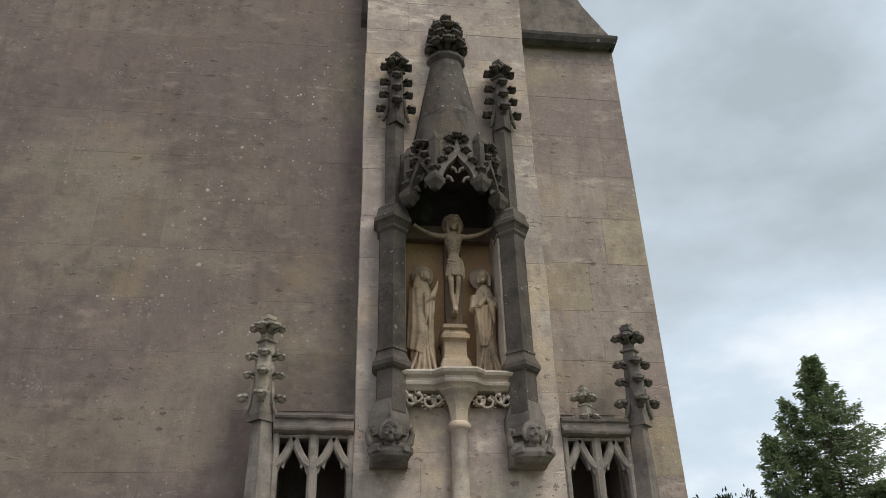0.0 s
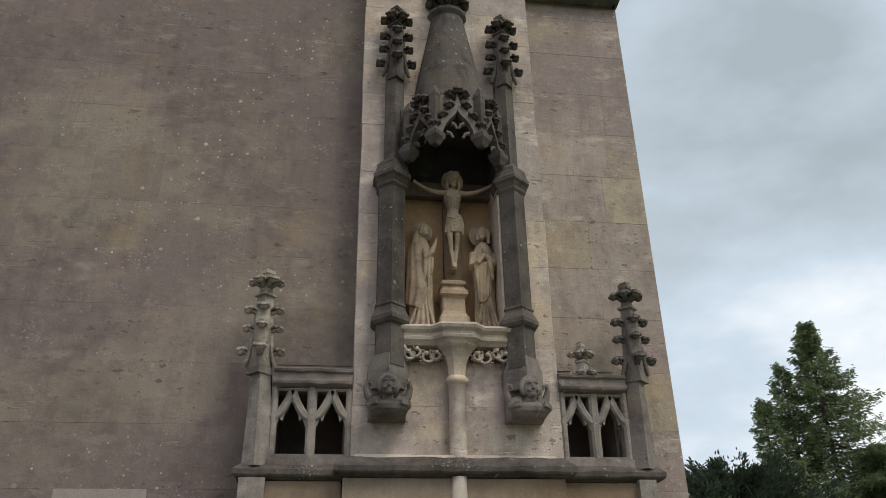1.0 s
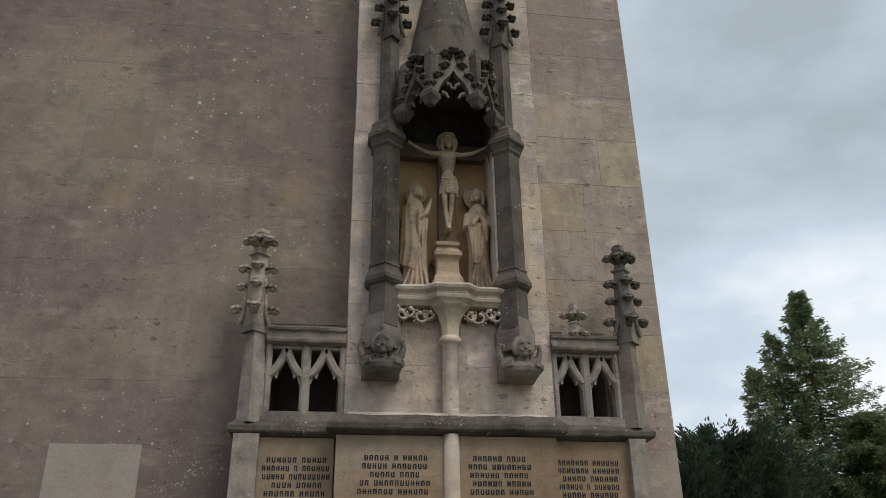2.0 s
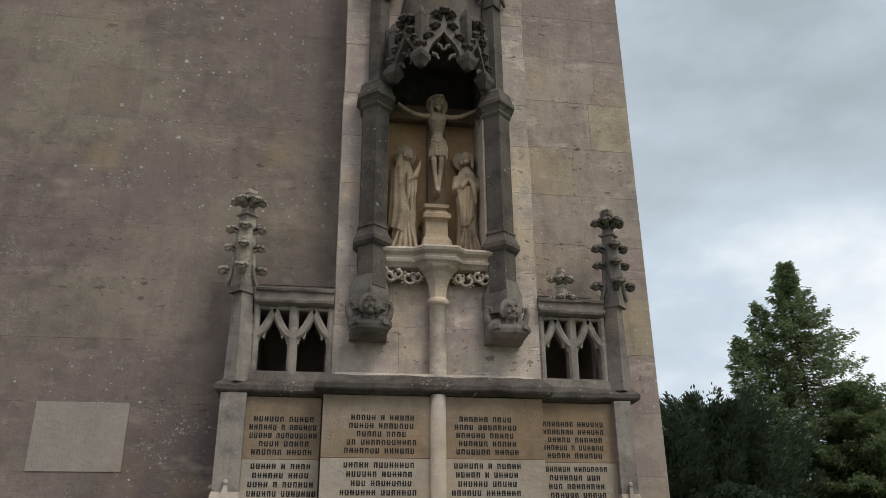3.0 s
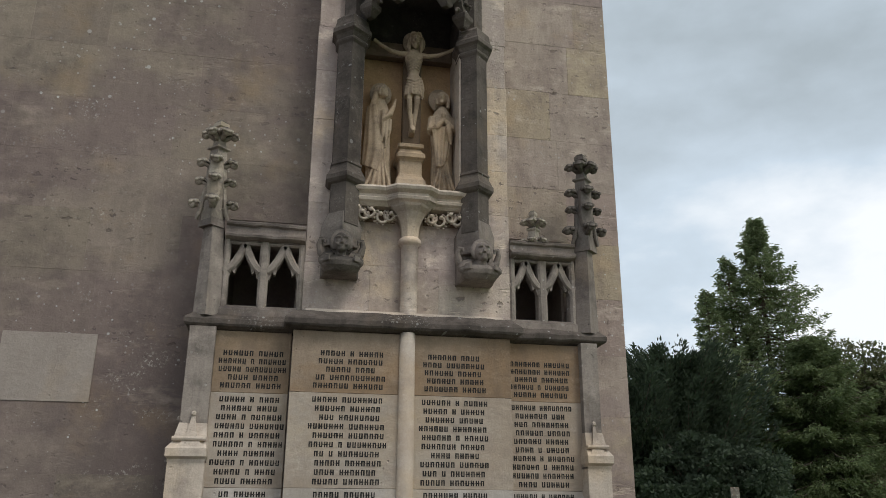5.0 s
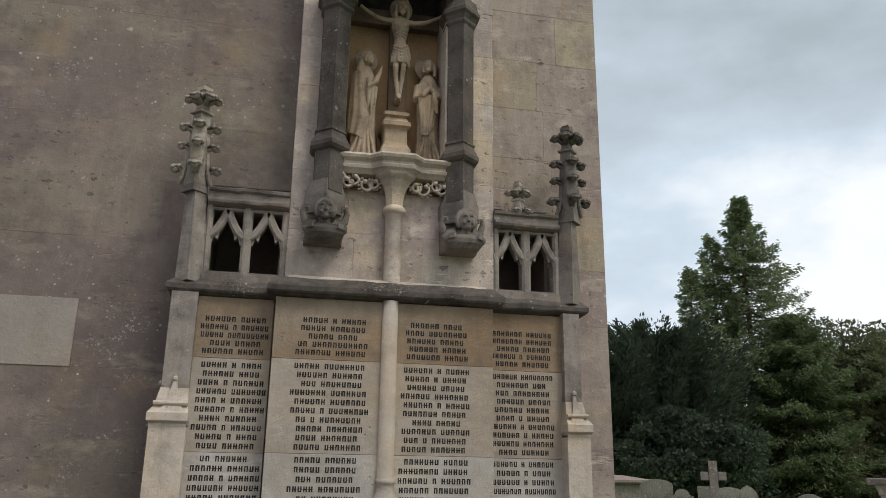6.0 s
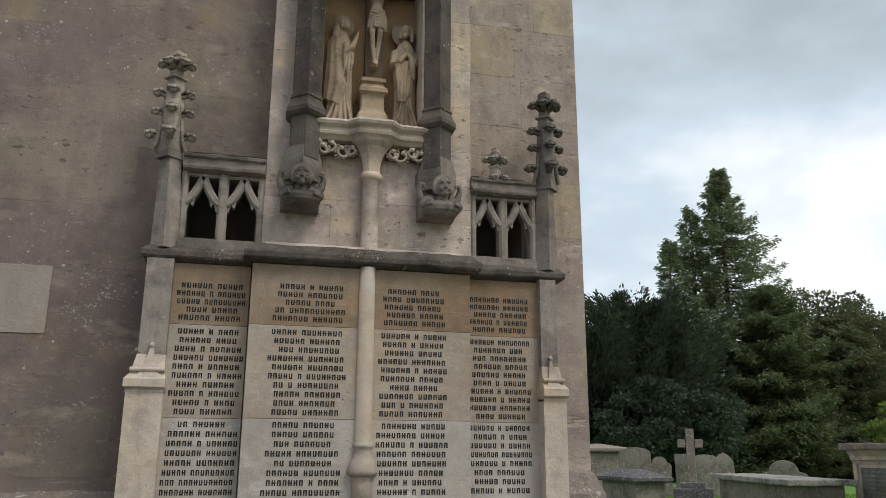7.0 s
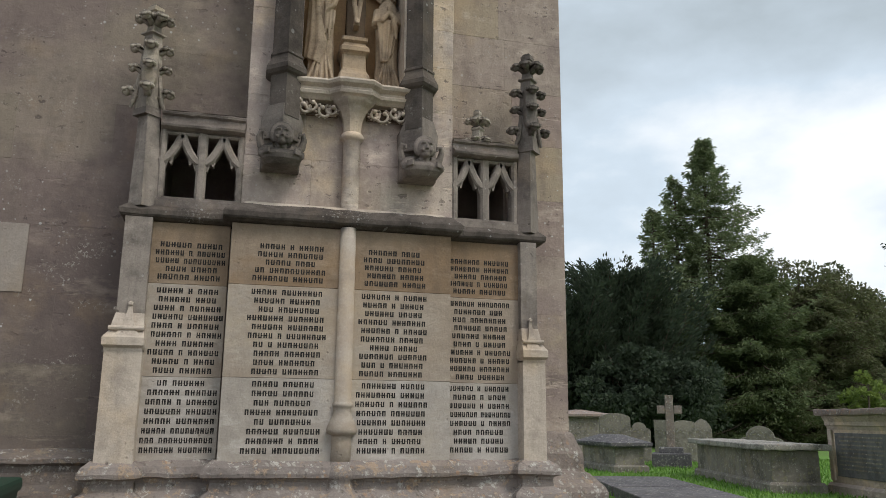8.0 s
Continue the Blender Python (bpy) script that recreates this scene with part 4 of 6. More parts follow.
plan = [(-0.275, 0.09), (-0.265, -0.06), (-0.125, -0.25), (0.143, -0.25), (0.288, -0.06), (0.295, 0.09)]
bm = bmesh.new()
# spire
spire_k = 28
rings(bm, [[(FCX + r * math.cos(math.pi + math.pi * i / (spire_k - 1)), 0.09 + 0.95 * r * math.sin(math.pi + math.pi * i / (spire_k - 1)), z) for i in range(spire_k)]
           for r, z in ((0.258, 4.735), (0.255, 4.80), (0.232, 5.0), (0.195, 5.22), (0.155, 5.44), (0.122, 5.62), (0.112, 5.675))])
spire = part("canopy_spire", bm, M_SPIRE, memorial, "dark tapering half-round stone spire", True)
bm = bmesh.new()
rings(bm, [[(FCX + r * math.cos(math.pi + math.pi * i / 6), 0.09 + 0.95 * r * math.sin(math.pi + math.pi * i / 6), z) for i in range(7)]
           for r, z in ((0.110, 5.67), (0.116, 5.675), (0.138, 5.70), (0.138, 5.725), (0.10, 5.75), (0.075, 5.775), (0.07, 5.86), (0.05, 5.96), (0.04, 6.06), (0.045, 6.12), (0.02, 6.145))])
ball(bm, (FCX, 0.05, 6.105), 0.042, 0.042, 0.042, 2)
fin = part("finial", bm, M_DARK, spire, "leafy dark finial over a moulded neck")
for z, r, size, n in ((5.83, 0.060, 1.55, 5), (5.91, 0.052, 1.45, 4), (5.99, 0.045, 1.35, 5), (6.07, 0.03, 1.1, 3)):
    for a in range(n):
        ang = 180 + 180 * a / (n - 1)
        ob = crocket(spire, FCX + r * math.cos(radians(ang)), 0.05 + r * math.sin(radians(ang)), z, ang, size, "dark")
# underside vault, its shade put into a black colour
bm = bmesh.new()
rings(bm, [[(FCX + r * math.cos(math.pi + math.pi * i / 12), 0.10 + 0.9 * r * math.sin(math.pi + math.pi * i / 12), z) for i in range(13)] for r, z in ((0.25, 4.715), (0.2, 4.722), (0.1, 4.727), (0.02, 4.73))])
part("vault", bm, M_SOOT_SHADE, spire)


def gablet(p, q, z0, top, key):
    """One face of the canopy: a cusped opening under a crocketed ogee gable."""
    p, q = Vector(p), Vector(q)
    d = q - p
    nrm = Vector((d.y, -d.x)).normalized()
    def at(u, z, o=0.0):
        w = p + d * u + nrm * o
        return (w.x, w.y, z)
    h = top - z0
    outer = [(0.02, 0.0), (0.05, 0.20), (0.12, 0.36), (0.24, 0.50), (0.36, 0.62), (0.45, 0.78), (0.5, 1.0)]
    outer += [(1 - u, v) for u, v in outer[-2::-1]]
    inner = [(0.14, 0.0), (0.17, 0.14), (0.24, 0.27), (0.33, 0.37), (0.42, 0.45), (0.47, 0.51), (0.5, 0.57)]
    inner += [(1 - u, v) for u, v in inner[-2::-1]]
    bm = bmesh.new()
    loops = []
    for (a, b), (c, e) in zip(outer, inner):
        loops.append([at(a, z0 + b * h, 0.018), at(c, z0 + e * h, 0.022), at(c, z0 + e * h, -0.03), at(a, z0 + b * h, -0.03)])
    rings(bm, loops)
    # cusps of the trefoil
    for u, v, du in ((0.24, 0.10, 0.14), (0.76, 0.10, -0.14), (0.36, 0.30, 0.11), (0.64, 0.30, -0.11)):
        tube(bm, [at(u, z0 + v * h), at(u + du * 0.7, z0 + (v - 0.02) * h), at(u + du * 1.0, z0 + (v - 0.09) * h)], [0.016, 0.012, 0.007], 6)
        ball(bm, at(u + du * 1.0, z0 + (v - 0.09) * h), 0.010, 0.010, 0.010, 1)
    # solid stone behind the gable's shoulders
    rings(bm, [[at(u, z0 + v * h, o) for u, v in ((0.0, 0.35), (0.22, 0.42), (0.5, 0.74), (0.78, 0.42), (1.0, 0.35), (1.0, 0.95), (0.0, 0.95))] for o in (-0.05, -0.008)])
    g = part("gablet", bm, M_GREY if key == "grey" else M_DARK, spire, "cusped ogee gablet with crockets")
    ang0 = math.degrees(math.atan2(nrm.y, nrm.x))
    for u, v, tilt in ((0.10, 0.30, -60), (0.26, 0.50, -60), (0.40, 0.72, -50), (0.90, 0.30, 60), (0.74, 0.50, 60), (0.60, 0.72, 50), (0.44, 1.0, -60), (0.56, 1.0, 60), (0.5, 1.04, 0)):
        x, y, z = at(u, z0 + v * h, 0.0)
        crocket(spire, x, y, z, ang0 + tilt, 1.05, "dark")


gablet(plan[2], plan[3], 4.47, 4.80, "grey")
gablet(plan[1], plan[2], 4.47, 4.80, "dark")
gablet(plan[3], plan[4], 4.47, 4.80, "dark")

# pendants with little buttresses at the canopy's corners
for x, y, s in ((-0.130, -0.25, 1.0), (0.148, -0.25, 1.0), (-0.268, -0.055, 0.9), (0.290, -0.055, 0.9)):
    bm = bmesh.new()
    sq = [(x - 0.034, y), (x, y - 0.034), (x + 0.034, y), (x, y + 0.034)]
    stack(bm, sq, [(0.7, 4.405), (1.0, 4.415), (1.3, 4.435), (1.85, 4.458), (1.9, 4.488), (1.3, 4.508), (1.05, 4.525), (1.0, 4.76), (1.15, 4.768), (1.1, 4.785), (0.7, 4.82), (0.2, 4.845)], (x, y))
    part("pendant", bm, M_DARK, spire, "small buttress ending in a moulded pendant")

# ---- statues in the niche ----
def remeshed(ob, voxel):
    mod = ob.modifiers.new("remesh", "REMESH")
    mod.mode, mod.voxel_size, mod.use_smooth_shade = "VOXEL", voxel, True
    return ob


def robe(bm, cx, cy, levels, folds, depth, phase=0.0, k=72):
    """A draped body: levels of (x shift, half width, half depth, z), with hanging folds that deepen downwards."""
    loops = []
    n = len(levels)
    for i, (sx, rx, ry, z) in enumerate(levels):
        f = depth * max(0.0, 1 - i / (n - 2.2))
        loop = []
        for j in range(k):
            a = 6.28319 * j / k
            m = 1 + f * (1 - 2 * abs(math.sin(folds * 0.5 * a + phase + 0.10 * i)) ** 0.7 + 0.35 * math.sin(folds * 1.9 * a - phase))
            loop.append((cx + sx + rx * m * math.cos(a), cy + ry * m * math.sin(a), z))
        loops.append(loop)
    rings(bm, loops)


def blanket(bm, rows, thick=0.010):
    """A hanging cloth: rows of points across, thickened backwards (+y)."""
    loops = [[Vector(p) for p in row] + [Vector(p) + Vector((0, thick, 0)) for p in row[::-1]] for row in rows]
    rings(bm, loops)


def halo(bm, cx, cy, cz, r):
    rings(bm, [[(cx + r * math.cos(6.28319 * i / 32), y, cz + r * math.sin(6.28319 * i / 32)) for i in range(32)] for y in (cy + 0.012, cy)])


def stretch(bm, k):
    """Draws a figure taller from the ledge up."""
    for v in bm.verts:
        v.co.z = 3.388 + (v.co.z - 3.388) * k


def woman():
    cx, cy, z = -0.163, 0.205, 3.388
    bm = bmesh.new()
    robe(bm, cx, cy, [(0.0, 0.092, 0.070, z), (0, 0.086, 0.068, z + 0.02), (-0.002, 0.076, 0.062, z + 0.09), (-0.004, 0.072, 0.058, z + 0.19), (-0.006, 0.068, 0.056, z + 0.30),
                      (-0.008, 0.070, 0.055, z + 0.40), (-0.008, 0.066, 0.050, z + 0.47), (-0.004, 0.046, 0.040, z + 0.515), (0, 0.024, 0.026, z + 0.55)], 11, 0.10)
    # head turned inwards under a veil
    ball(bm, (cx + 0.012, cy - 0.030, z + 0.588), 0.027, 0.030, 0.040, 3)
    ball(bm, (cx + 0.036, cy - 0.040, z + 0.580), 0.007, 0.006, 0.009, 1)
    ball(bm, (cx + 0.024, cy - 0.046, z + 0.562), 0.014, 0.012, 0.013, 2)
    ball(bm, (cx - 0.006, cy - 0.012, z + 0.592), 0.036, 0.036, 0.044, 3)
    tube(bm, [(cx - 0.022, cy - 0.016, z + 0.600), (cx - 0.032, cy - 0.016, z + 0.560), (cx - 0.040, cy - 0.018, z + 0.520), (cx - 0.050, cy - 0.018, z + 0.470)], [0.020, 0.022, 0.024, 0.022], 10)
    tube(bm, [(cx + 0.024, cy - 0.022, z + 0.618), (cx + 0.014, cy - 0.044, z + 0.624), (cx - 0.008, cy - 0.048, z + 0.605), (cx - 0.014, cy - 0.046, z + 0.560)], [0.006, 0.008, 0.008, 0.007], 7)
    # mantle from the shoulder to the knee
    rows = []
    for i in range(13):
        t = i / 12
        zz = z + 0.50 - 0.335 * t
        row = []
        for j in range(15):
            u = j / 14
            a = radians(185 + (66 + 34 * min(1.0, t * 1.4) - 20 * max(0.0, t - 0.75) * 4) * u)
            r = 1.06 + 0.05 * math.sin(u * 17 + t * 2.0) * (0.4 + t)
            row.append((cx - 0.006 + (0.074 + 0.012 * t) * r * math.cos(a), cy + (0.060 + 0.010 * t) * r * math.sin(a), zz - 0.05 * u * t))
        rows.append(row)
    blanket(bm, rows, 0.014)
    # forearms raised, hands joined before the chin
    tube(bm, [(cx + 0.020, cy - 0.045, z + 0.465), (cx + 0.020, cy - 0.075, z + 0.395), (cx + 0.050, cy - 0.080, z + 0.435), (cx + 0.074, cy - 0.074, z + 0.490)], [0.024, 0.025, 0.018, 0.011], 9)
    tube(bm, [(cx + 0.072, cy - 0.074, z + 0.486), (cx + 0.084, cy - 0.070, z + 0.532)], [0.012, 0.005], 7)
    # sleeve ends hanging from the arm
    for dx, low in ((0.010, 0.285), (0.030, 0.250), (0.048, 0.310)):
        tube(bm, [(cx + dx + 0.004, cy - 0.070, z + 0.410), (cx + dx + 0.002, cy - 0.068, z + 0.345), (cx + dx, cy - 0.060, z + low)], [0.014, 0.012, 0.004], 8)
    # long folds sweeping to the hem
    for dx, bend in ((-0.050, -0.042), (-0.028, -0.022), (-0.004, -0.006), (0.020, 0.012), (0.042, 0.028)):
        tube(bm, [(cx + dx * 0.45, cy - 0.052, z + 0.27), (cx + dx * 0.75, cy - 0.057, z + 0.14), (cx + dx + bend * 0.5, cy - 0.064, z + 0.05), (cx + dx + bend, cy - 0.072, z + 0.006)], [0.003, 0.007, 0.010, 0.011], 7)
    halo(bm, cx + 0.002, cy + 0.040, z + 0.608, 0.068)
    box(bm, cx - 0.04, cx + 0.03, cy + 0.03, cy + 0.095, z + 0.05, z + 0.60)
    stretch(bm, 1.14)
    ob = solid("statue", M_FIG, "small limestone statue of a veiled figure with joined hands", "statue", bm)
    tagged(ob, group="niche statues")
    remeshed(ob, 0.003)


def man():
    cx, cy, z = 0.216, 0.205, 3.388
    bm = bmesh.new()
    robe(bm, cx, cy, [(0.004, 0.092, 0.066, z), (0.004, 0.084, 0.064, z + 0.02), (0.0, 0.068, 0.058, z + 0.10), (-0.002, 0.062, 0.055, z + 0.22), (0, 0.068, 0.055, z + 0.33),
                      (0, 0.076, 0.055, z + 0.41), (0, 0.072, 0.050, z + 0.465), (0, 0.046, 0.038, z + 0.51), (0, 0.020, 0.022, z + 0.54)], 10, 0.10, 1.1)
    # head with long curled hair
    ball(bm, (cx - 0.008, cy - 0.030, z + 0.582), 0.026, 0.030, 0.039, 3)
    ball(bm, (cx + 0.002, cy - 0.010, z + 0.596), 0.036, 0.032, 0.036, 2)
    ball(bm, (cx - 0.012, cy - 0.060, z + 0.580), 0.006, 0.007, 0.010, 1)
    ball(bm, (cx - 0.010, cy - 0.048, z + 0.553), 0.014, 0.012, 0.011, 2)
    for q, low in ((-1, 0.545), (1, 0.530)):
        tube(bm, [(cx + q * 0.026, cy - 0.022, z + 0.605), (cx + q * 0.034, cy - 0.022, z + 0.575), (cx + q * 0.034, cy - 0.026, z + low)], [0.011, 0.013, 0.010], 8)
    # arms folded up, hands clasped on the breast
    for q in (-1, 1):
        tube(bm, [(cx + q * 0.062, cy - 0.012, z + 0.462), (cx + q * 0.078, cy - 0.045, z + 0.375), (cx + q * 0.044, cy - 0.076, z + 0.390), (cx - 0.004, cy - 0.080, z + 0.440)], [0.026, 0.026, 0.019, 0.012], 9)
    ball(bm, (cx - 0.006, cy - 0.084, z + 0.456), 0.015, 0.013, 0.021, 2)
    # cloak over the forearms, falling to a point at the knee
    rows = []
    for i in range(12):
        t = i / 11
        row = []
        for j in range(15):
            u = j / 14 * 2 - 1
            x = cx - 0.008 + u * (0.066 - 0.030 * t)
            row.append((x, cy - 0.064 - 0.012 * math.cos(u * 1.4) - 0.006 * math.sin(u * 11 + t * 3), z + 0.395 - 0.20 * t - 0.030 * (1 - abs(u)) * t + 0.03 * u * t))
        rows.append(row)
    blanket(bm, rows, 0.016)
    tube(bm, [(cx + 0.020, cy - 0.082, z + 0.400), (cx + 0.032, cy - 0.088, z + 0.350), (cx + 0.040, cy - 0.082, z + 0.290)], [0.015, 0.017, 0.007], 8)
    tube(bm, [(cx - 0.052, cy - 0.064, z + 0.380), (cx - 0.056, cy - 0.066, z + 0.310), (cx - 0.046, cy - 0.060, z + 0.240)], [0.012, 0.014, 0.006], 8)
    for dx, bend in ((-0.042, -0.030), (-0.020, -0.014), (0.004, 0.006), (0.026, 0.022), (0.044, 0.034)):
        tube(bm, [(cx + dx * 0.5, cy - 0.050, z + 0.25), (cx + dx * 0.75, cy - 0.055, z + 0.14), (cx + dx + bend * 0.5, cy - 0.061, z + 0.05), (cx + dx + bend, cy - 0.068, z + 0.006)], [0.003, 0.007, 0.010, 0.011], 7)
    halo(bm, cx - 0.010, cy + 0.040, z + 0.604, 0.069)
    box(bm, cx - 0.035, cx + 0.035, cy + 0.03, cy + 0.095, z + 0.05, z + 0.60)
    stretch(bm, 1.14)
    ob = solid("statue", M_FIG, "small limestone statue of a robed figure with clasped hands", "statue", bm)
    tagged(ob, group="niche statues")
    remeshed(ob, 0.003)


def crucified():
    cx, cy = 0.030, 0.17
    bm = bmesh.new()
    top = 4.395
    # trunk, drapery, legs
    rings(bm, [[(cx + rx * math.cos(6.28319 * j / 20), cy + ry * math.sin(6.28319 * j / 20), z) for j in range(20)] for rx, ry, z in
               ((0.030, 0.026, 4.035), (0.042, 0.034, 4.06), (0.038, 0.032, 4.10), (0.034, 0.028, 4.13), (0.046, 0.036, 4.18), (0.056, 0.040, 4.222), (0.052, 0.034, 4.258), (0.020, 0.022, 4.285))])
    robe(bm, cx + 0.002, cy, [(0, 0.060, 0.046, 3.985), (0, 0.060, 0.048, 4.0), (0, 0.055, 0.044, 4.04), (0, 0.045, 0.038, 4.08), (0, 0.040, 0.035, 4.11), (0, 0.038, 0.032, 4.115)], 7, 0.12)
    for i in range(4):
        tube(bm, [(cx - 0.045, cy - 0.02, 4.09 - i * 0.018), (cx, cy - 0.044, 4.065 - i * 0.02), (cx + 0.045, cy - 0.02, 4.10 - i * 0.02)], [0.006, 0.008, 0.006], 6)
    tube(bm, [(cx + 0.045, cy - 0.01, 4.09), (cx + 0.055, cy - 0.012, 4.03), (cx + 0.052, cy - 0.01, 3.97)], [0.012, 0.014, 0.006], 7)
    for s, kx in ((-1, -0.025), (1, 0.022)):
        tube(bm, [(cx + s * 0.022, cy, 4.02), (cx + kx, cy - 0.024, 3.955), (cx + kx * 0.72, cy - 0.006, 3.88), (cx + kx * 0.35, cy - 0.004, 3.80), (cx + kx * 0.3, cy - 0.022, 3.775)], [0.020, 0.0175, 0.0135, 0.0095, 0.010], 9)
    tube(bm, [(cx, cy - 0.004, 3.795), (cx - 0.004, cy - 0.03, 3.772), (cx - 0.006, cy - 0.05, 3.757)], [0.016, 0.016, 0.008], 7, 0.8)
    # head, hair and a plaited circlet
    ball(bm, (cx + 0.004, cy - 0.03, 4.335), 0.028, 0.034, 0.044, 3)
    for q in (-1, 1):
        tube(bm, [(cx + 0.004 + q * 0.022, cy - 0.020, 4.372), (cx + 0.004 + q * 0.036, cy - 0.016, 4.335), (cx + 0.004 + q * 0.038, cy - 0.018, 4.290), (cx + 0.004 + q * 0.030, cy - 0.022, 4.262)], [0.012, 0.012, 0.013, 0.007], 8)
        tube(bm, [(cx + 0.004 + q * 0.005, cy - 0.066, 4.345), (cx + 0.004 + q * 0.024, cy - 0.054, 4.344)], 0.0058, 6)
        ball(bm, (cx + 0.004 + q * 0.015, cy - 0.054, 4.316), 0.009, 0.008, 0.010, 1)
    for a in range(16):
        t = a * 0.3927
        ball(bm, (cx + 0.004 + 0.034 * math.cos(t), cy - 0.028 + 0.037 * math.sin(t), 4.366 + 0.004 * math.sin(t * 5)), 0.010, 0.010, 0.009, 1)
    ball(bm, (cx + 0.004, cy - 0.066, 4.326), 0.0055, 0.009, 0.013, 2)
    ball(bm, (cx + 0.004, cy - 0.050, 4.290), 0.017, 0.017, 0.020, 2)
    # ribs and breast
    for q in (-1, 1):
        ball(bm, (cx + q * 0.024, cy - 0.026, 4.222), 0.026, 0.016, 0.018, 2)
        for i in range(3):
            tube(bm, [(cx + q * 0.008, cy - 0.036, 4.190 - i * 0.018), (cx + q * 0.032, cy - 0.024, 4.180 - i * 0.018)], 0.0042, 6)
    # arms stretched along the beam
    for s in (-1, 1):
        tube(bm, [(cx + s * 0.030, cy, 4.258), (cx + s * 0.09, cy, 4.256), (cx + s * 0.15, cy - 0.01, 4.263), (cx + s * 0.21, cy - 0.03, 4.282), (cx + s * 0.255, cy - 0.05, 4.30)], [0.019, 0.0145, 0.013, 0.010, 0.011], 9)
    halo(bm, cx + 0.004, cy + 0.024, 4.350, 0.072)
    box(bm, cx - 0.028, cx + 0.028, cy + 0.01, 0.26, 4.02, 4.30)
    box(bm, cx - 0.016, cx + 0.016, cy, 0.26, 3.765, 3.80)
    stretch(bm, 1.09)
    ob = solid("statue", M_FIG, "small limestone crucified figure on a stone cross", "statue", bm)
    tagged(ob, group="niche statues")
    remeshed(ob, 0.0034)


# stone cross behind and its pedestal
bm = bmesh.new()
box(bm, 0.034 - 0.056, 0.034 + 0.056, 0.235, 0.299, 3.60, 4.47, 0.006)
box(bm, -0.28, 0.30, 0.240, 0.299, 4.345, 4.45, 0.006)
solid("niche_cross", M_SHADE, "flat stone cross against the back of the niche", "cross", bm)
bm = bmesh.new()
ped = [(-0.062, 0.29), (-0.062, 0.13), (-0.054, 0.12), (0.090, 0.12), (0.098, 0.13), (0.098, 0.29)]
stack(bm, ped, [(1.16, 3.386), (1.16, 3.43), (1.08, 3.47), (0.90, 3.50), (0.86, 3.515), (0.85, 3.595), (0.92, 3.605), (1.06, 3.615), (1.06, 3.64), (0.90, 3.655), (0.82, 3.675), (0.95, 3.685), (0.95, 3.705), (0.8, 3.715)], (0.018, 0.24))
solid("pedestal", M_FIG, "moulded stone pedestal on the niche ledge", "pedestal", bm)
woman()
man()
crucified()


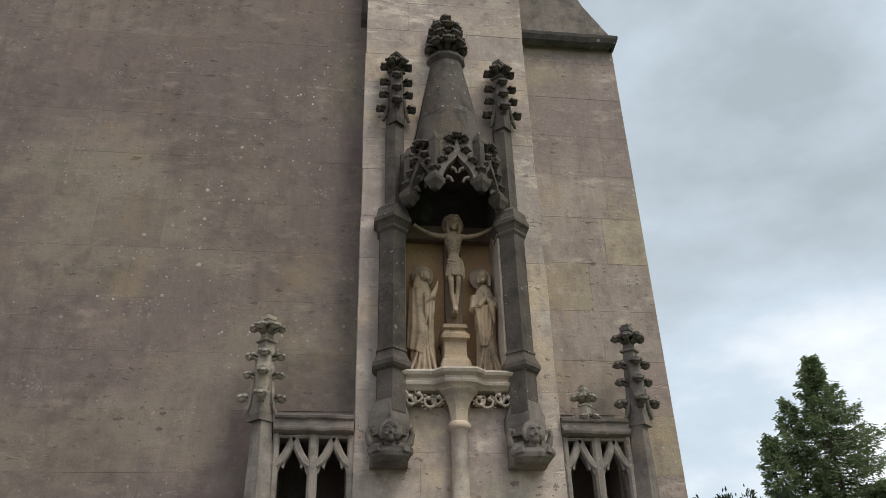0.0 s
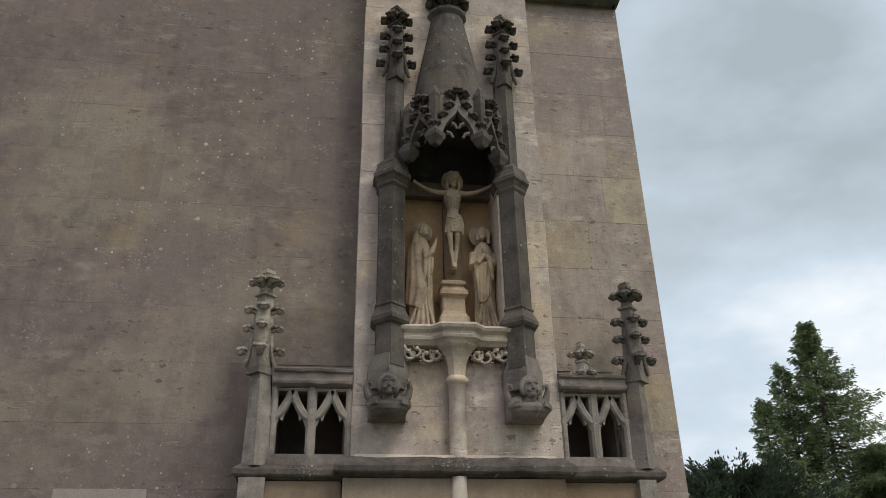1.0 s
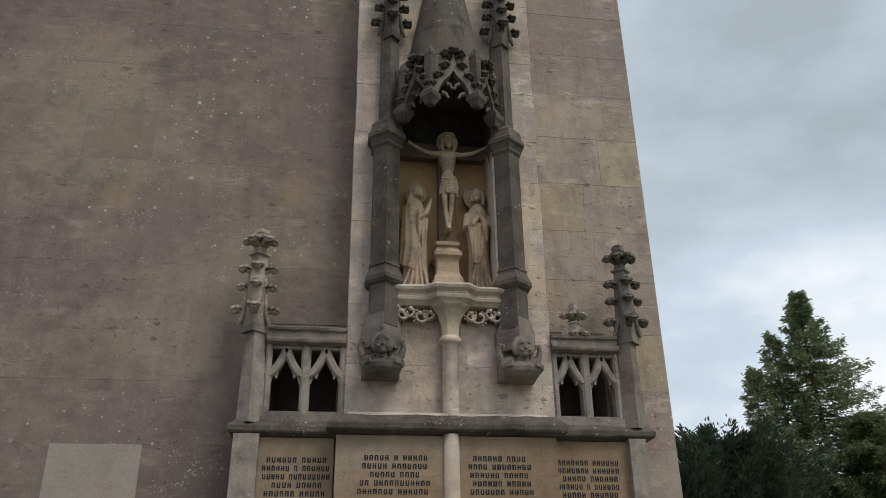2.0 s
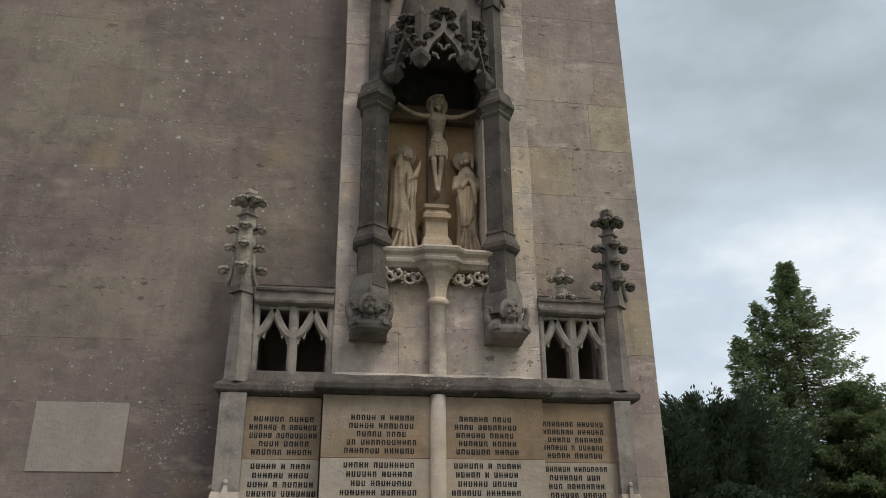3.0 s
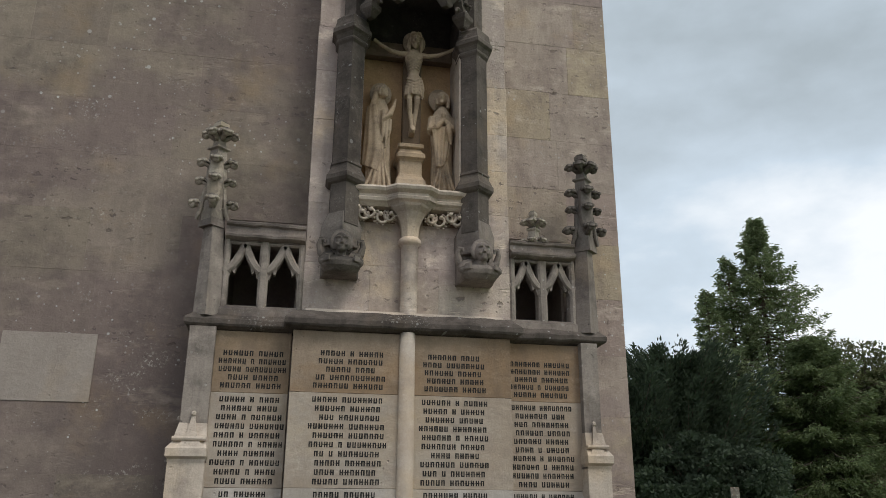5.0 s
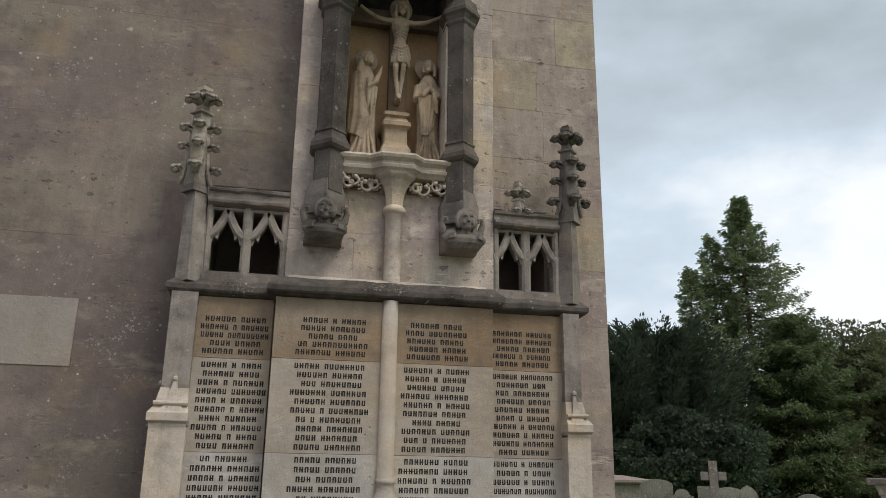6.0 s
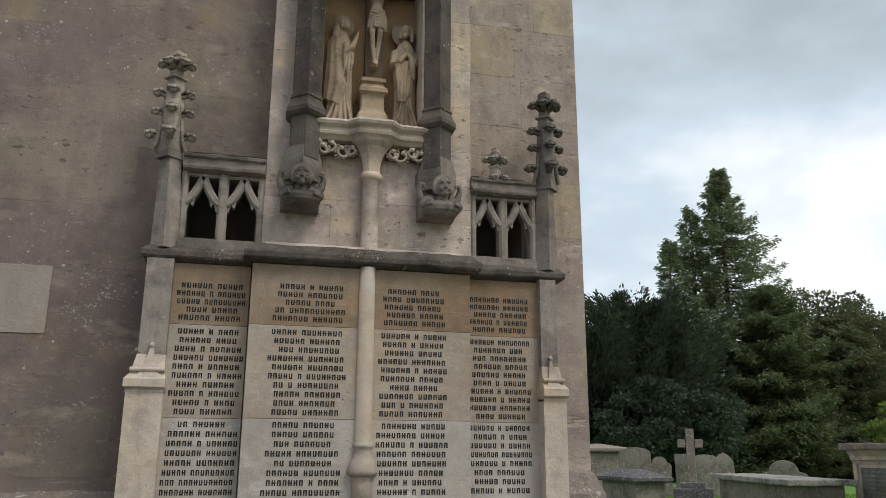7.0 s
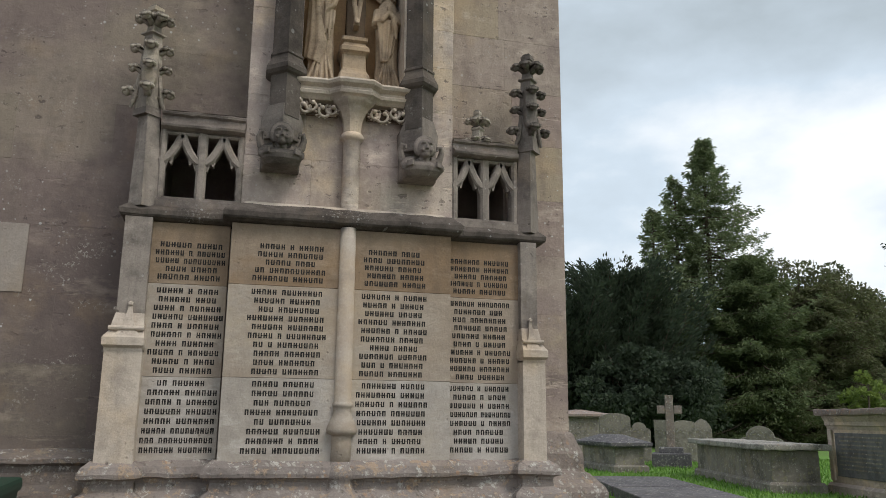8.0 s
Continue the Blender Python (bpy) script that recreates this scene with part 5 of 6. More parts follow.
# ---- carved corbels under the columns ----
def corbel(cx, lean, mat, label):
    w = 0.102
    bm = bmesh.new()
    # ridged hood and the block behind
    rings(bm, [[(x, y, z) for x, y in diag(cx, r, f)] for r, f, z in ((w, -0.050, 3.00), (w + 0.008, -0.060, 3.055), (w + 0.008, -0.064, 3.118), (w + 0.002, -0.063, 3.128), (0.080, -0.061, 3.185))])
    prism(bm, [(cx - w, 0.12), (cx - w, 0.03), (cx + w, 0.03), (cx + w, 0.12)], 2.838, 3.0)
    # face framed by a thick roll of hair
    hx, hz, hy = cx + lean, 2.984, -0.106
    ball(bm, (hx, hy, hz), 0.041, 0.042, 0.054, 3)
    ball(bm, (hx, hy - 0.010, hz - 0.036), 0.023, 0.028, 0.020, 2)
    curl = [radians(-48 + 18.4 * a) for a in range(16)]
    tube(bm, [(hx + 0.048 * math.cos(t), hy + 0.018, hz + 0.008 + 0.056 * math.sin(t)) for t in curl], [0.011, 0.015, 0.018, 0.016, 0.018, 0.016, 0.018, 0.016, 0.018, 0.016, 0.018, 0.016, 0.018, 0.016, 0.015, 0.011], 9)
    rings(bm, [[(hx - 0.007, hy - 0.032, hz + 0.014), (hx + 0.007, hy - 0.032, hz + 0.014), (hx + 0.011, hy - 0.034, hz - 0.018), (hx - 0.011, hy - 0.034, hz - 0.018)], [(hx - 0.003, hy - 0.046, hz + 0.012), (hx + 0.003, hy - 0.046, hz + 0.012), (hx + 0.006, hy - 0.058, hz - 0.014), (hx - 0.006, hy - 0.058, hz - 0.014)]])
    for q in (-1, 1):
        tube(bm, [(hx + q * 0.006, hy - 0.041, hz + 0.020), (hx + q * 0.019, hy - 0.041, hz + 0.023), (hx + q * 0.031, hy - 0.030, hz + 0.017)], 0.0068, 6)
        ball(bm, (hx + q * 0.023, hy - 0.030, hz - 0.016), 0.012, 0.011, 0.013, 2)
    tube(bm, [(hx - 0.012, hy - 0.034, hz - 0.026), (hx + 0.012, hy - 0.034, hz - 0.026)], 0.0045, 6)
    tube(bm, [(hx, hy + 0.02, hz - 0.03), (hx, -0.055, 2.91)], [0.026, 0.036], 10)
    ball(bm, (cx, -0.030, 2.900), 0.088, 0.062, 0.050, 3)
    for q in (-1, 1):
        # shoulder, sleeve and hand on the tablet's corner
        tube(bm, [(cx + q * 0.040, -0.055, 2.932), (cx + q * 0.074, -0.050, 2.918), (cx + q * 0.094, -0.060, 2.892), (cx + q * 0.096, -0.090, 2.880), (cx + q * 0.082, -0.112, 2.888)], [0.026, 0.032, 0.030, 0.024, 0.015], 10)
        for f in range(3):
            tube(bm, [(cx + q * 0.092, -0.112, 2.902 - f * 0.011), (cx + q * 0.064, -0.141, 2.902 - f * 0.011)], [0.0075, 0.006], 6)
        # wing curling up behind the shoulder
        tube(bm, [(cx + q * 0.080, -0.005, 2.91), (cx + q * 0.106, -0.018, 2.95), (cx + q * 0.116, -0.030, 2.99), (cx + q * 0.108, -0.042, 3.018), (cx + q * 0.090, -0.046, 3.014), (cx + q * 0.088, -0.046, 2.994)], [0.020, 0.021, 0.017, 0.015, 0.011, 0.006], 8)
    # heavy tablet, bowed in front and drawn in below
    tablet = []
    for z, k, o in ((2.832, 0.78, 0.050), (2.837, 0.84, 0.036), (2.858, 0.97, 0.008), (2.882, 1.0, 0.0), (2.898, 1.0, 0.004), (2.904, 0.97, 0.012)):
        front = [(cx + 0.106 * k * u, -0.136 + o + 0.040 * abs(u) ** 3.0, z) for u in (-1, -0.85, -0.6, -0.3, 0, 0.3, 0.6, 0.85, 1)]
        tablet.append(front + [(cx + 0.098, 0.06, z), (cx - 0.098, 0.06, z)])
    rings(bm, tablet)
    ob = part("corbel", bm, mat, memorial, label)
    remeshed(ob, 0.0032)


corbel(-0.372, -0.004, M_CRUST_DARK, "dark corbel carved as a winged bust with a tablet")
corbel(0.380, 0.008, M_GREY, "grey corbel carved as a winged bust with a tablet")


# ---- churchyard tombs ----
YZ = 0.45


def panelled(bm, x0, x1, y0, y1, z0, z1, ch=0.02):
    return box(bm, x0, x1, y0, y1, z0, z1, ch)


def place(ob, x, y, turn, tilt=0.0, z=YZ):
    ob.matrix_basis = pose(x, y, z, tilt, 0, turn)
    return ob


def chest_tomb(w, d, h, mat, slab_mat, label, hipped=0.0, panels=False):
    """Near left corner of the body at the origin, w along x, d along y."""
    t = thing("chest_tomb", label, "tomb", group="churchyard tombs")
    bm = bmesh.new()
    panelled(bm, 0.05, w - 0.05, 0.05, d - 0.05, 0.0, h - 0.1, 0.02)
    part("body", bm, mat, t)
    bm = bmesh.new()
    sweep(bm, [(-0.1, -0.15), (0.05, -0.15), (0.05, 0.12), (0.01, 0.16), (-0.1, 0.17)], [(0.03, d - 0.03), (0.03, 0.03), (w - 0.03, 0.03), (w - 0.03, d - 0.03), (0.03, d - 0.031)])
    part("plinth_course", bm, mat, t)
    bm = bmesh.new()
    if hipped:
        rings(bm, [[(-0.06, -0.06, h - 0.1), (w + 0.06, -0.06, h - 0.1), (w + 0.06, d + 0.06, h - 0.1), (-0.06, d + 0.06, h - 0.1)],
                   [(-0.09, -0.09, h - 0.06), (w + 0.09, -0.09, h - 0.06), (w + 0.09, d + 0.09, h - 0.06), (-0.09, d + 0.09, h - 0.06)],
                   [(-0.09, -0.09, h), (w + 0.09, -0.09, h), (w + 0.09, d + 0.09, h), (-0.09, d + 0.09, h)],
                   [(w * 0.42, w * 0.6, h + hipped), (w * 0.58, w * 0.6, h + hipped), (w * 0.58, d - w * 0.6, h + hipped), (w * 0.42, d - w * 0.6, h + hipped)]])
    else:
        box(bm, -0.10, w + 0.10, -0.10, d + 0.10, h - 0.10, h, 0.025)
        bmesh.ops.subdivide_edges(bm, edges=[e for e in bm.edges if e.calc_length() > 0.5], cuts=11, use_grid_fill=True)
        worn(bm, 0.014, 4.0)
    part("slab", bm, slab_mat, t, "weathered overhanging slab")
    if panels:
        bm = bmesh.new()
        sweep(bm, [(-0.05, h - 0.32), (0.01, h - 0.32), (0.02, h - 0.27), (0.05, h - 0.25), (0.05, h - 0.2), (0.09, h - 0.13), (0.09, h - 0.10), (-0.05, h - 0.10)], [(0.05, d - 0.05), (0.05, 0.05), (w - 0.05, 0.05)])
        part("frieze_band", bm, mat, t)
        for y0, y1 in ((d - 0.20, d - 0.08), (0.08, 0.20)):
            bm = bmesh.new()
            box(bm, 0.015, 0.06, y0, y1, 0.2, h - 0.32, 0.012)
            part("pilaster", bm, mat, t)
        bm = bmesh.new()
        box(bm, 0.03, 0.06, 0.30, d - 0.28, 0.27, h - 0.37, 0.008)
        panel = part("tablet", bm, M_SLATE, t, "grey slate tablet with worn lettering")
        rng = random.Random(3)
        for i in range(11):
            z = h - 0.43 - i * 0.062
            if z < 0.34:
                break
            bm = bmesh.new()
            a, b = 0.36 + rng.uniform(0, 0.12), d - 0.34 - rng.uniform(0, 0.12)
            box(bm, 0.0275, 0.032, a, b, z - 0.012, z + 0.012)
            part("inscription_line", bm, M_TOMB, panel)
    return t


place(chest_tomb(0.80, 1.95, 0.64, M_TOMB, M_SLAB, "low chest tomb under a dark hipped slab", hipped=0.17), 7.62, 12.30, -2)
place(chest_tomb(0.88, 4.1, 0.76, M_TOMB, M_TOMBTOP, "long limestone chest tomb under a flat grey slab"), 7.89, 7.36, -15.5)
place(chest_tomb(0.95, 2.0, 1.32, M_PIL, M_PINK, "tall panelled chest tomb with a slate tablet", panels=True), 8.57, 5.42, -12)
place(chest_tomb(1.35, 1.8, 1.30, M_TOMB, M_PINK, "tall chest tomb under an orange-lichened slab", hipped=0.14), 8.98, 18.0, -4)

# flat ledger stones
def ledger(x, y, turn, w, d, label):
    bm = bmesh.new()
    box(bm, 0, w, 0, d, -0.25, 0.15, 0.018)
    ob = solid("ledger_stone", M_SLAB, label, "grave slab", bm)
    tagged(ob, group="churchyard tombs")
    place(ob, x, y, turn)


ledger(4.50, 5.15, -15, 1.42, 2.1, "dark flat ledger stone lying on the grass")
ledger(5.06, 7.27, -15, 1.42, 2.2, "dark flat ledger stone lying on the grass")


def headstone(x, y, w, h, shape, turn, lean, label, mat=M_TOMB):
    """A thin standing stone, its head round, shouldered, pointed or flat."""
    r = w / 2
    if shape == "round":
        head = [(r * math.cos(math.pi * i / 14), h - 0.35 * r + 0.35 * r * math.sin(math.pi * i / 14)) for i in range(15)]
    elif shape == "shoulder":
        head = [(r, h - 0.8 * r), (r * 0.95, h - 0.62 * r), (r * 0.72, h - 0.52 * r)] + [(r * 0.62 * math.cos(math.pi * i / 10), h - 0.5 * r + 0.5 * r * math.sin(math.pi * i / 10)) for i in range(11)] + [(-r * 0.72, h - 0.52 * r), (-r * 0.95, h - 0.62 * r), (-r, h - 0.8 * r)]
    elif shape == "point":
        head = [(r, h - 1.2 * r), (r * 0.86, h - 0.75 * r), (r * 0.5, h - 0.28 * r), (0, h), (-r * 0.5, h - 0.28 * r), (-r * 0.86, h - 0.75 * r), (-r, h - 1.2 * r)]
    else:
        head = [(r, h), (-r, h)]
    outline = [(-r, -0.3), (r, -0.3)] + head
    bm = bmesh.new()
    rings(bm, [[(u * s, yy, v) for u, v in outline] for s, yy in ((0.96, 0.06), (1.0, 0.05), (1.0, -0.05), (0.96, -0.06))])
    ob = solid("headstone", mat, label, "headstone", bm)
    tagged(ob, group="churchyard headstones")
    place(ob, x, y, turn, lean)


headstone(9.72, 16.4, 0.84, 1.32, "round", -22, 2, "weathered limestone headstone with a rounded top")
headstone(10.46, 16.4, 0.62, 1.08, "shoulder", -22, -3, "low limestone headstone with shoulders")
headstone(11.02, 16.2, 0.34, 1.15, "flat", -40, 3, "narrow weathered headstone beside the cross")
headstone(11.74, 16.2, 0.62, 1.14, "round", -25, 1, "weathered limestone headstone behind the cross")
headstone(12.30, 16.2, 0.54, 1.20, "point", -30, -2, "pointed limestone headstone behind the cross")
headstone(11.78, 12.9, 1.05, 1.02, "shoulder", -38, 2, "broad shaped headstone behind the long tomb")
headstone(13.6, 19.0, 0.7, 1.0, "round", -30, 1, "distant weathered headstone under the trees")


def grave_cross(x, y):
    t = thing("grave_cross", "lichened stone grave cross on a stepped block", "grave cross", group="churchyard headstones")
    bm = bmesh.new()
    box(bm, -0.47, 0.47, -0.4, 0.4, -0.2, 0.34, 0.03)
    part("base_block", bm, M_SLAB, t)
    bm = bmesh.new()
    box(bm, -0.29, 0.29, -0.25, 0.25, 0.34, 0.48, 0.02)
    part("step", bm, M_SLAB, t)
    bm = bmesh.new()
    box(bm, -0.10, 0.10, -0.09, 0.09, 0.47, 1.76, 0.015)
    part("shaft", bm, M_CORNER, t)
    bm = bmesh.new()
    box(bm, -0.30, -0.112, -0.085, 0.085, 1.30, 1.50, 0.015)
    box(bm, 0.112, 0.30, -0.085, 0.085, 1.30, 1.50, 0.015)
    part("arm", bm, M_CORNER, t)
    place(t, x, y, -30)


grave_cross(10.14, 14.2)


# ---- green refuse bin by the wall ----
def refuse_bin():
    n = Nodes("green_plastic")
    m = n.done(n.mix(n.noise(6, 4), (0.010, 0.035, 0.022), (0.016, 0.05, 0.03)), 0.5, spec=0.4)
    t = thing("wheelie_bin", "dark green plastic wheelie bin beside the plinth", "bin")
    bm = bmesh.new()
    rings(bm, [[(-a, -b, z), (a, -b, z), (a, b, z), (-a, b, z)] for a, b, z in ((0.22, 0.25, 0.06), (0.28, 0.33, 0.98))])
    part("body", bm, m, t)
    bm = bmesh.new()
    box(bm, -0.295, 0.295, -0.35, 0.35, 0.98, 1.04, 0.02)
    part("lid", bm, m, t)
    bm = bmesh.new()
    tube(bm, [(-0.25, 0.36, 0.97), (0.25, 0.36, 0.97)], 0.018, 8)
    part("handle", bm, m, t)
    for s in (-1, 1):
        bm = bmesh.new()
        rings(bm, [[(s * x, 0.2 + 0.1 * math.cos(6.28319 * i / 20), 0.1 + 0.1 * math.sin(6.28319 * i / 20)) for i in range(20)] for x in (0.23, 0.28)])
        part("wheel", bm, M_SLAB, t)
    t.matrix_basis = pose(-1.71, -0.32, GZ, 0, 0, 4) @ Matrix.Diagonal((1, 1, 1.04, 1))


refuse_bin()


# ---- trees ----
def leaves(name, centre, ahead, side, size, width, material, parent, label=""):
    """Many small pointed leaves in one mesh: arrays of places, directions, sideways directions and lengths."""
    c, a, s = np.asarray(centre), np.asarray(ahead), np.asarray(side)
    l = np.asarray(size)[:, None]
    v = np.stack([c, c + a * l * 0.45 + s * l * width, c + a * l, c + a * l * 0.45 - s * l * width], 1).reshape(-1, 3)
    n = len(c)
    me = bpy.data.meshes.new(name)
    me.vertices.add(4 * n)
    me.vertices.foreach_set("co", v.astype(np.float32).ravel())
    me.loops.add(4 * n)
    me.loops.foreach_set("vertex_index", np.arange(4 * n, dtype=np.int32))
    me.polygons.add(n)
    me.polygons.foreach_set("loop_start", np.arange(0, 4 * n, 4, dtype=np.int32))
    me.update(calc_edges=True)
    me.validate()
    return part(name, me, material, parent, label)


def unit(v):
    return v / np.maximum(1e-6, np.linalg.norm(v, axis=-1, keepdims=True))


def fans(rng, roots, dirs, count, spread, size, jitter=0.55):
    """A fan of leaves at each root."""
    c = np.repeat(roots, count, 0)
    d = unit(np.repeat(dirs, count, 0) + rng.normal(0, spread, (len(roots) * count, 3)))
    s = unit(np.cross(d, rng.normal(0, 1, d.shape)))
    return c + rng.normal(0, size * jitter, c.shape), d, s, size * rng.uniform(0.6, 1.3, len(d))


def conifer(x, y, h, rad, seed, material, label, rise=-0.25, boughs=170, per=16, leaf=0.42, base=0.06, fan=6, power=0.8, tip_up=0.3, ragged=0.45, spread=0.30, jitter=0.45):
    """Trunk, boughs and hanging or upswept sprays of leaf along them; rise: how steeply the boughs climb."""
    rng = np.random.default_rng(seed)
    t = thing("conifer_tree", label, "tree", group="churchyard trees")
    bm = bmesh.new()
    tube(bm, [(0, 0, -0.3), (0.05, 0, h * 0.3), (0, 0.05, h * 0.65), (0, 0, h * 0.99)], [0.02 * h, 0.013 * h, 0.007 * h, 0.02], 9)
    roots, dirs = [], []
    for i in range(boughs):
        f = base + (1 - base) * (i / boughs) ** 0.9
        z0 = h * f
        ang = i * 2.39996 + rng.normal(0, 0.35)
        length = rad * (1 - f) ** power * (1 - ragged + 1.7 * ragged * rng.random() ** 1.6) + 0.12
        out = np.array([math.cos(ang), math.sin(ang), 0.0])
        u = np.linspace(0.0, 1.0, per + 1)[1:]
        pts = np.array([0, 0, z0]) + out[None] * (u * length)[:, None]
        pts[:, 2] += rise * length * u + tip_up * length * u ** 3
        tube(bm, [(0, 0, z0)] + [tuple(pts[k]) for k in (per // 3, 2 * per // 3, per - 1)], [0.05, 0.035, 0.022, 0.008], 4)
        # side twigs lie in a flat spray about the bough
        side = np.array([-out[1], out[0], 0.0])
        reach = 0.19 * length * np.sin(np.pi * (u * 0.85 + 0.12)) + 0.03
        for q in (-1.0, -0.45, 0.0, 0.45, 1.0):
            keep = (u > 0.22) & (rng.random(per) < 0.5 + 0.35 * min(1.0, length / 2.0))
            p = pts + side[None] * (q * reach * rng.uniform(0.7, 1.2, per))[:, None]
            p[:, 2] -= 0.35 * abs(q) * reach * (1 if rise < 0.1 else -0.4)
            p += rng.normal(0, 0.05, p.shape)
            g = out + side * q * 0.7 + np.array([0, 0, rise * 0.6 + (0.5 if rise > 0.1 else -0.15)])
            roots.append(p[keep])
            dirs.append((np.repeat(g[None], per, 0) + rng.normal(0, 0.2, (per, 3)))[keep])
    part("trunk", bm, M_BARK, t)
    roots, dirs = np.concatenate(roots), unit(np.concatenate(dirs))
    leaves("crown", *fans(rng, roots, dirs, fan, spread, leaf, jitter), 0.17, material, t)
    place(t, x, y, 0, 0, GZ)
    return t


def broadleaf(x, y, h, rad, seed, material, label, clumps=150, per=90, leaf=0.26, low=0.05, name="broadleaf_tree", squat=1.0):
    """Trunk, limbs and a crown of leaf clumps with gaps between them."""
    rng = np.random.default_rng(seed)
    t = thing(name, label, "tree" if "tree" in name else "shrub", group="churchyard trees" if "tree" in name else "shrubs")
    bm = bmesh.new()
    tube(bm, [(0, 0, -0.3), (0.1, 0, h * 0.2), (0, 0.1, h * 0.5), (0, 0, h * 0.8)], [0.03 * h, 0.024 * h, 0.014 * h, 0.004 * h], 9)
    cs = []
    for i in range(clumps):
        d = unit(rng.normal(0, 1, 3))
        f = rng.uniform(0.55, 1.0) * (0.85 + 0.28 * noise.noise(Vector((d[0] * 1.7 + seed, d[1] * 1.7, d[2] * 1.7))))
        z = h * (0.5 + low / 2) + d[2] * f * h * (0.5 - low / 2) * squat
        c = np.array([d[0] * f * rad, d[1] * f * rad, z])
        cs.append(c)
        if i % 6 == 0:
            tube(bm, [(0, 0, max(0.3, z * 0.55)), tuple(c * 0.6 + np.array([0, 0, z * 0.35])), tuple(c)], [0.06, 0.04, 0.012], 5)
    part("trunk", bm, M_BARK, t)
    cs = np.array(cs)
    size = rad * rng.uniform(0.08, 0.19, clumps)
    p = np.repeat(cs, per, 0)
    d = unit(rng.normal(0, 1, p.shape))
    p = p + d * (np.repeat(size, per) * rng.uniform(0.3, 1.0, len(p)) ** 0.5)[:, None] * np.array([1.15, 1.15, 0.75])
    a = unit(d + rng.normal(0, 0.6, p.shape) + np.array([0, 0, -0.2]))
    s = unit(np.cross(a, rng.normal(0, 1, a.shape)))
    leaves("crown", p, a, s, leaf * rng.uniform(0.6, 1.3, len(p)), 0.33, material, t)
    place(t, x, y, 0, 0, GZ)
    return t


conifer(24.7, 34.0, 17.2, 7.0, 1, M_CONIFER, "tall green conifer with drooping sprays behind the graves", boughs=230, per=14, leaf=0.19, fan=7, base=0.03, power=0.9, rise=-0.25, ragged=0.5)
conifer(23.1, 34.6, 15.0, 3.0, 2, M_CONIFER, "narrow green conifer leader beside a taller one", boughs=120, per=10, leaf=0.18, fan=7, ragged=0.55)
conifer(21.4, 34.2, 12.9, 3.2, 3, M_CONIFER, "shorter green conifer at the edge of the trees", boughs=115, per=10, leaf=0.18, fan=7, ragged=0.55)
conifer(17.5, 31.5, 7.9, 4.2, 4, M_YEW, "dark spreading yew with upswept branch tips", rise=0.55, boughs=210, per=16, leaf=0.25, power=0.5, tip_up=0.5, spread=0.2, base=0.03, fan=8)
conifer(14.6, 31.0, 5.9, 4.2, 5, M_YEW, "dark yew partly behind the church corner", rise=0.5, boughs=150, per=16, leaf=0.25, power=0.5, tip_up=0.5, spread=0.2, base=0.03, fan=8)
conifer(24.9, 31.0, 9.8, 4.8, 9, M_BUSH, "leafy evergreen with layered drooping boughs down to the ground", rise=-0.42, boughs=260, per=14, leaf=0.19, fan=10, base=0.02, power=0.55, tip_up=0.25, ragged=0.62)
conifer(29.0, 31.0, 8.4, 4.4, 16, M_BROAD, "lower evergreen with layered drooping boughs", rise=-0.40, boughs=210, per=14, leaf=0.19, fan=10, base=0.02, power=0.45, tip_up=0.25, ragged=0.65)
broadleaf(30.0, 33.6, 11.0, 4.3, 6, M_BROAD, "dense dull-green broadleaved tree with bronze tops", clumps=240, per=190, leaf=0.19)
broadleaf(33.4, 34.2, 10.0, 4.2, 7, M_BROAD, "rounded dull-green tree beside the conifers", clumps=220, per=190, leaf=0.19)
broadleaf(37.2, 35.5, 8.8, 4.4, 8, M_BUSH, "bushy green tree at the end of the row", clumps=210, per=190, leaf=0.19)
conifer(43.2, 37.0, 15.5, 6.0, 15, M_YEW, "tall dark conifer at the far end of the trees", rise=0.05, boughs=120, per=14, leaf=0.24, fan=6)
broadleaf(17.9, 28.0, 4.6, 3.2, 11, M_YEW, "dark shrub under the yew", clumps=120, per=160, leaf=0.18, low=0.0, name="laurel_shrub")
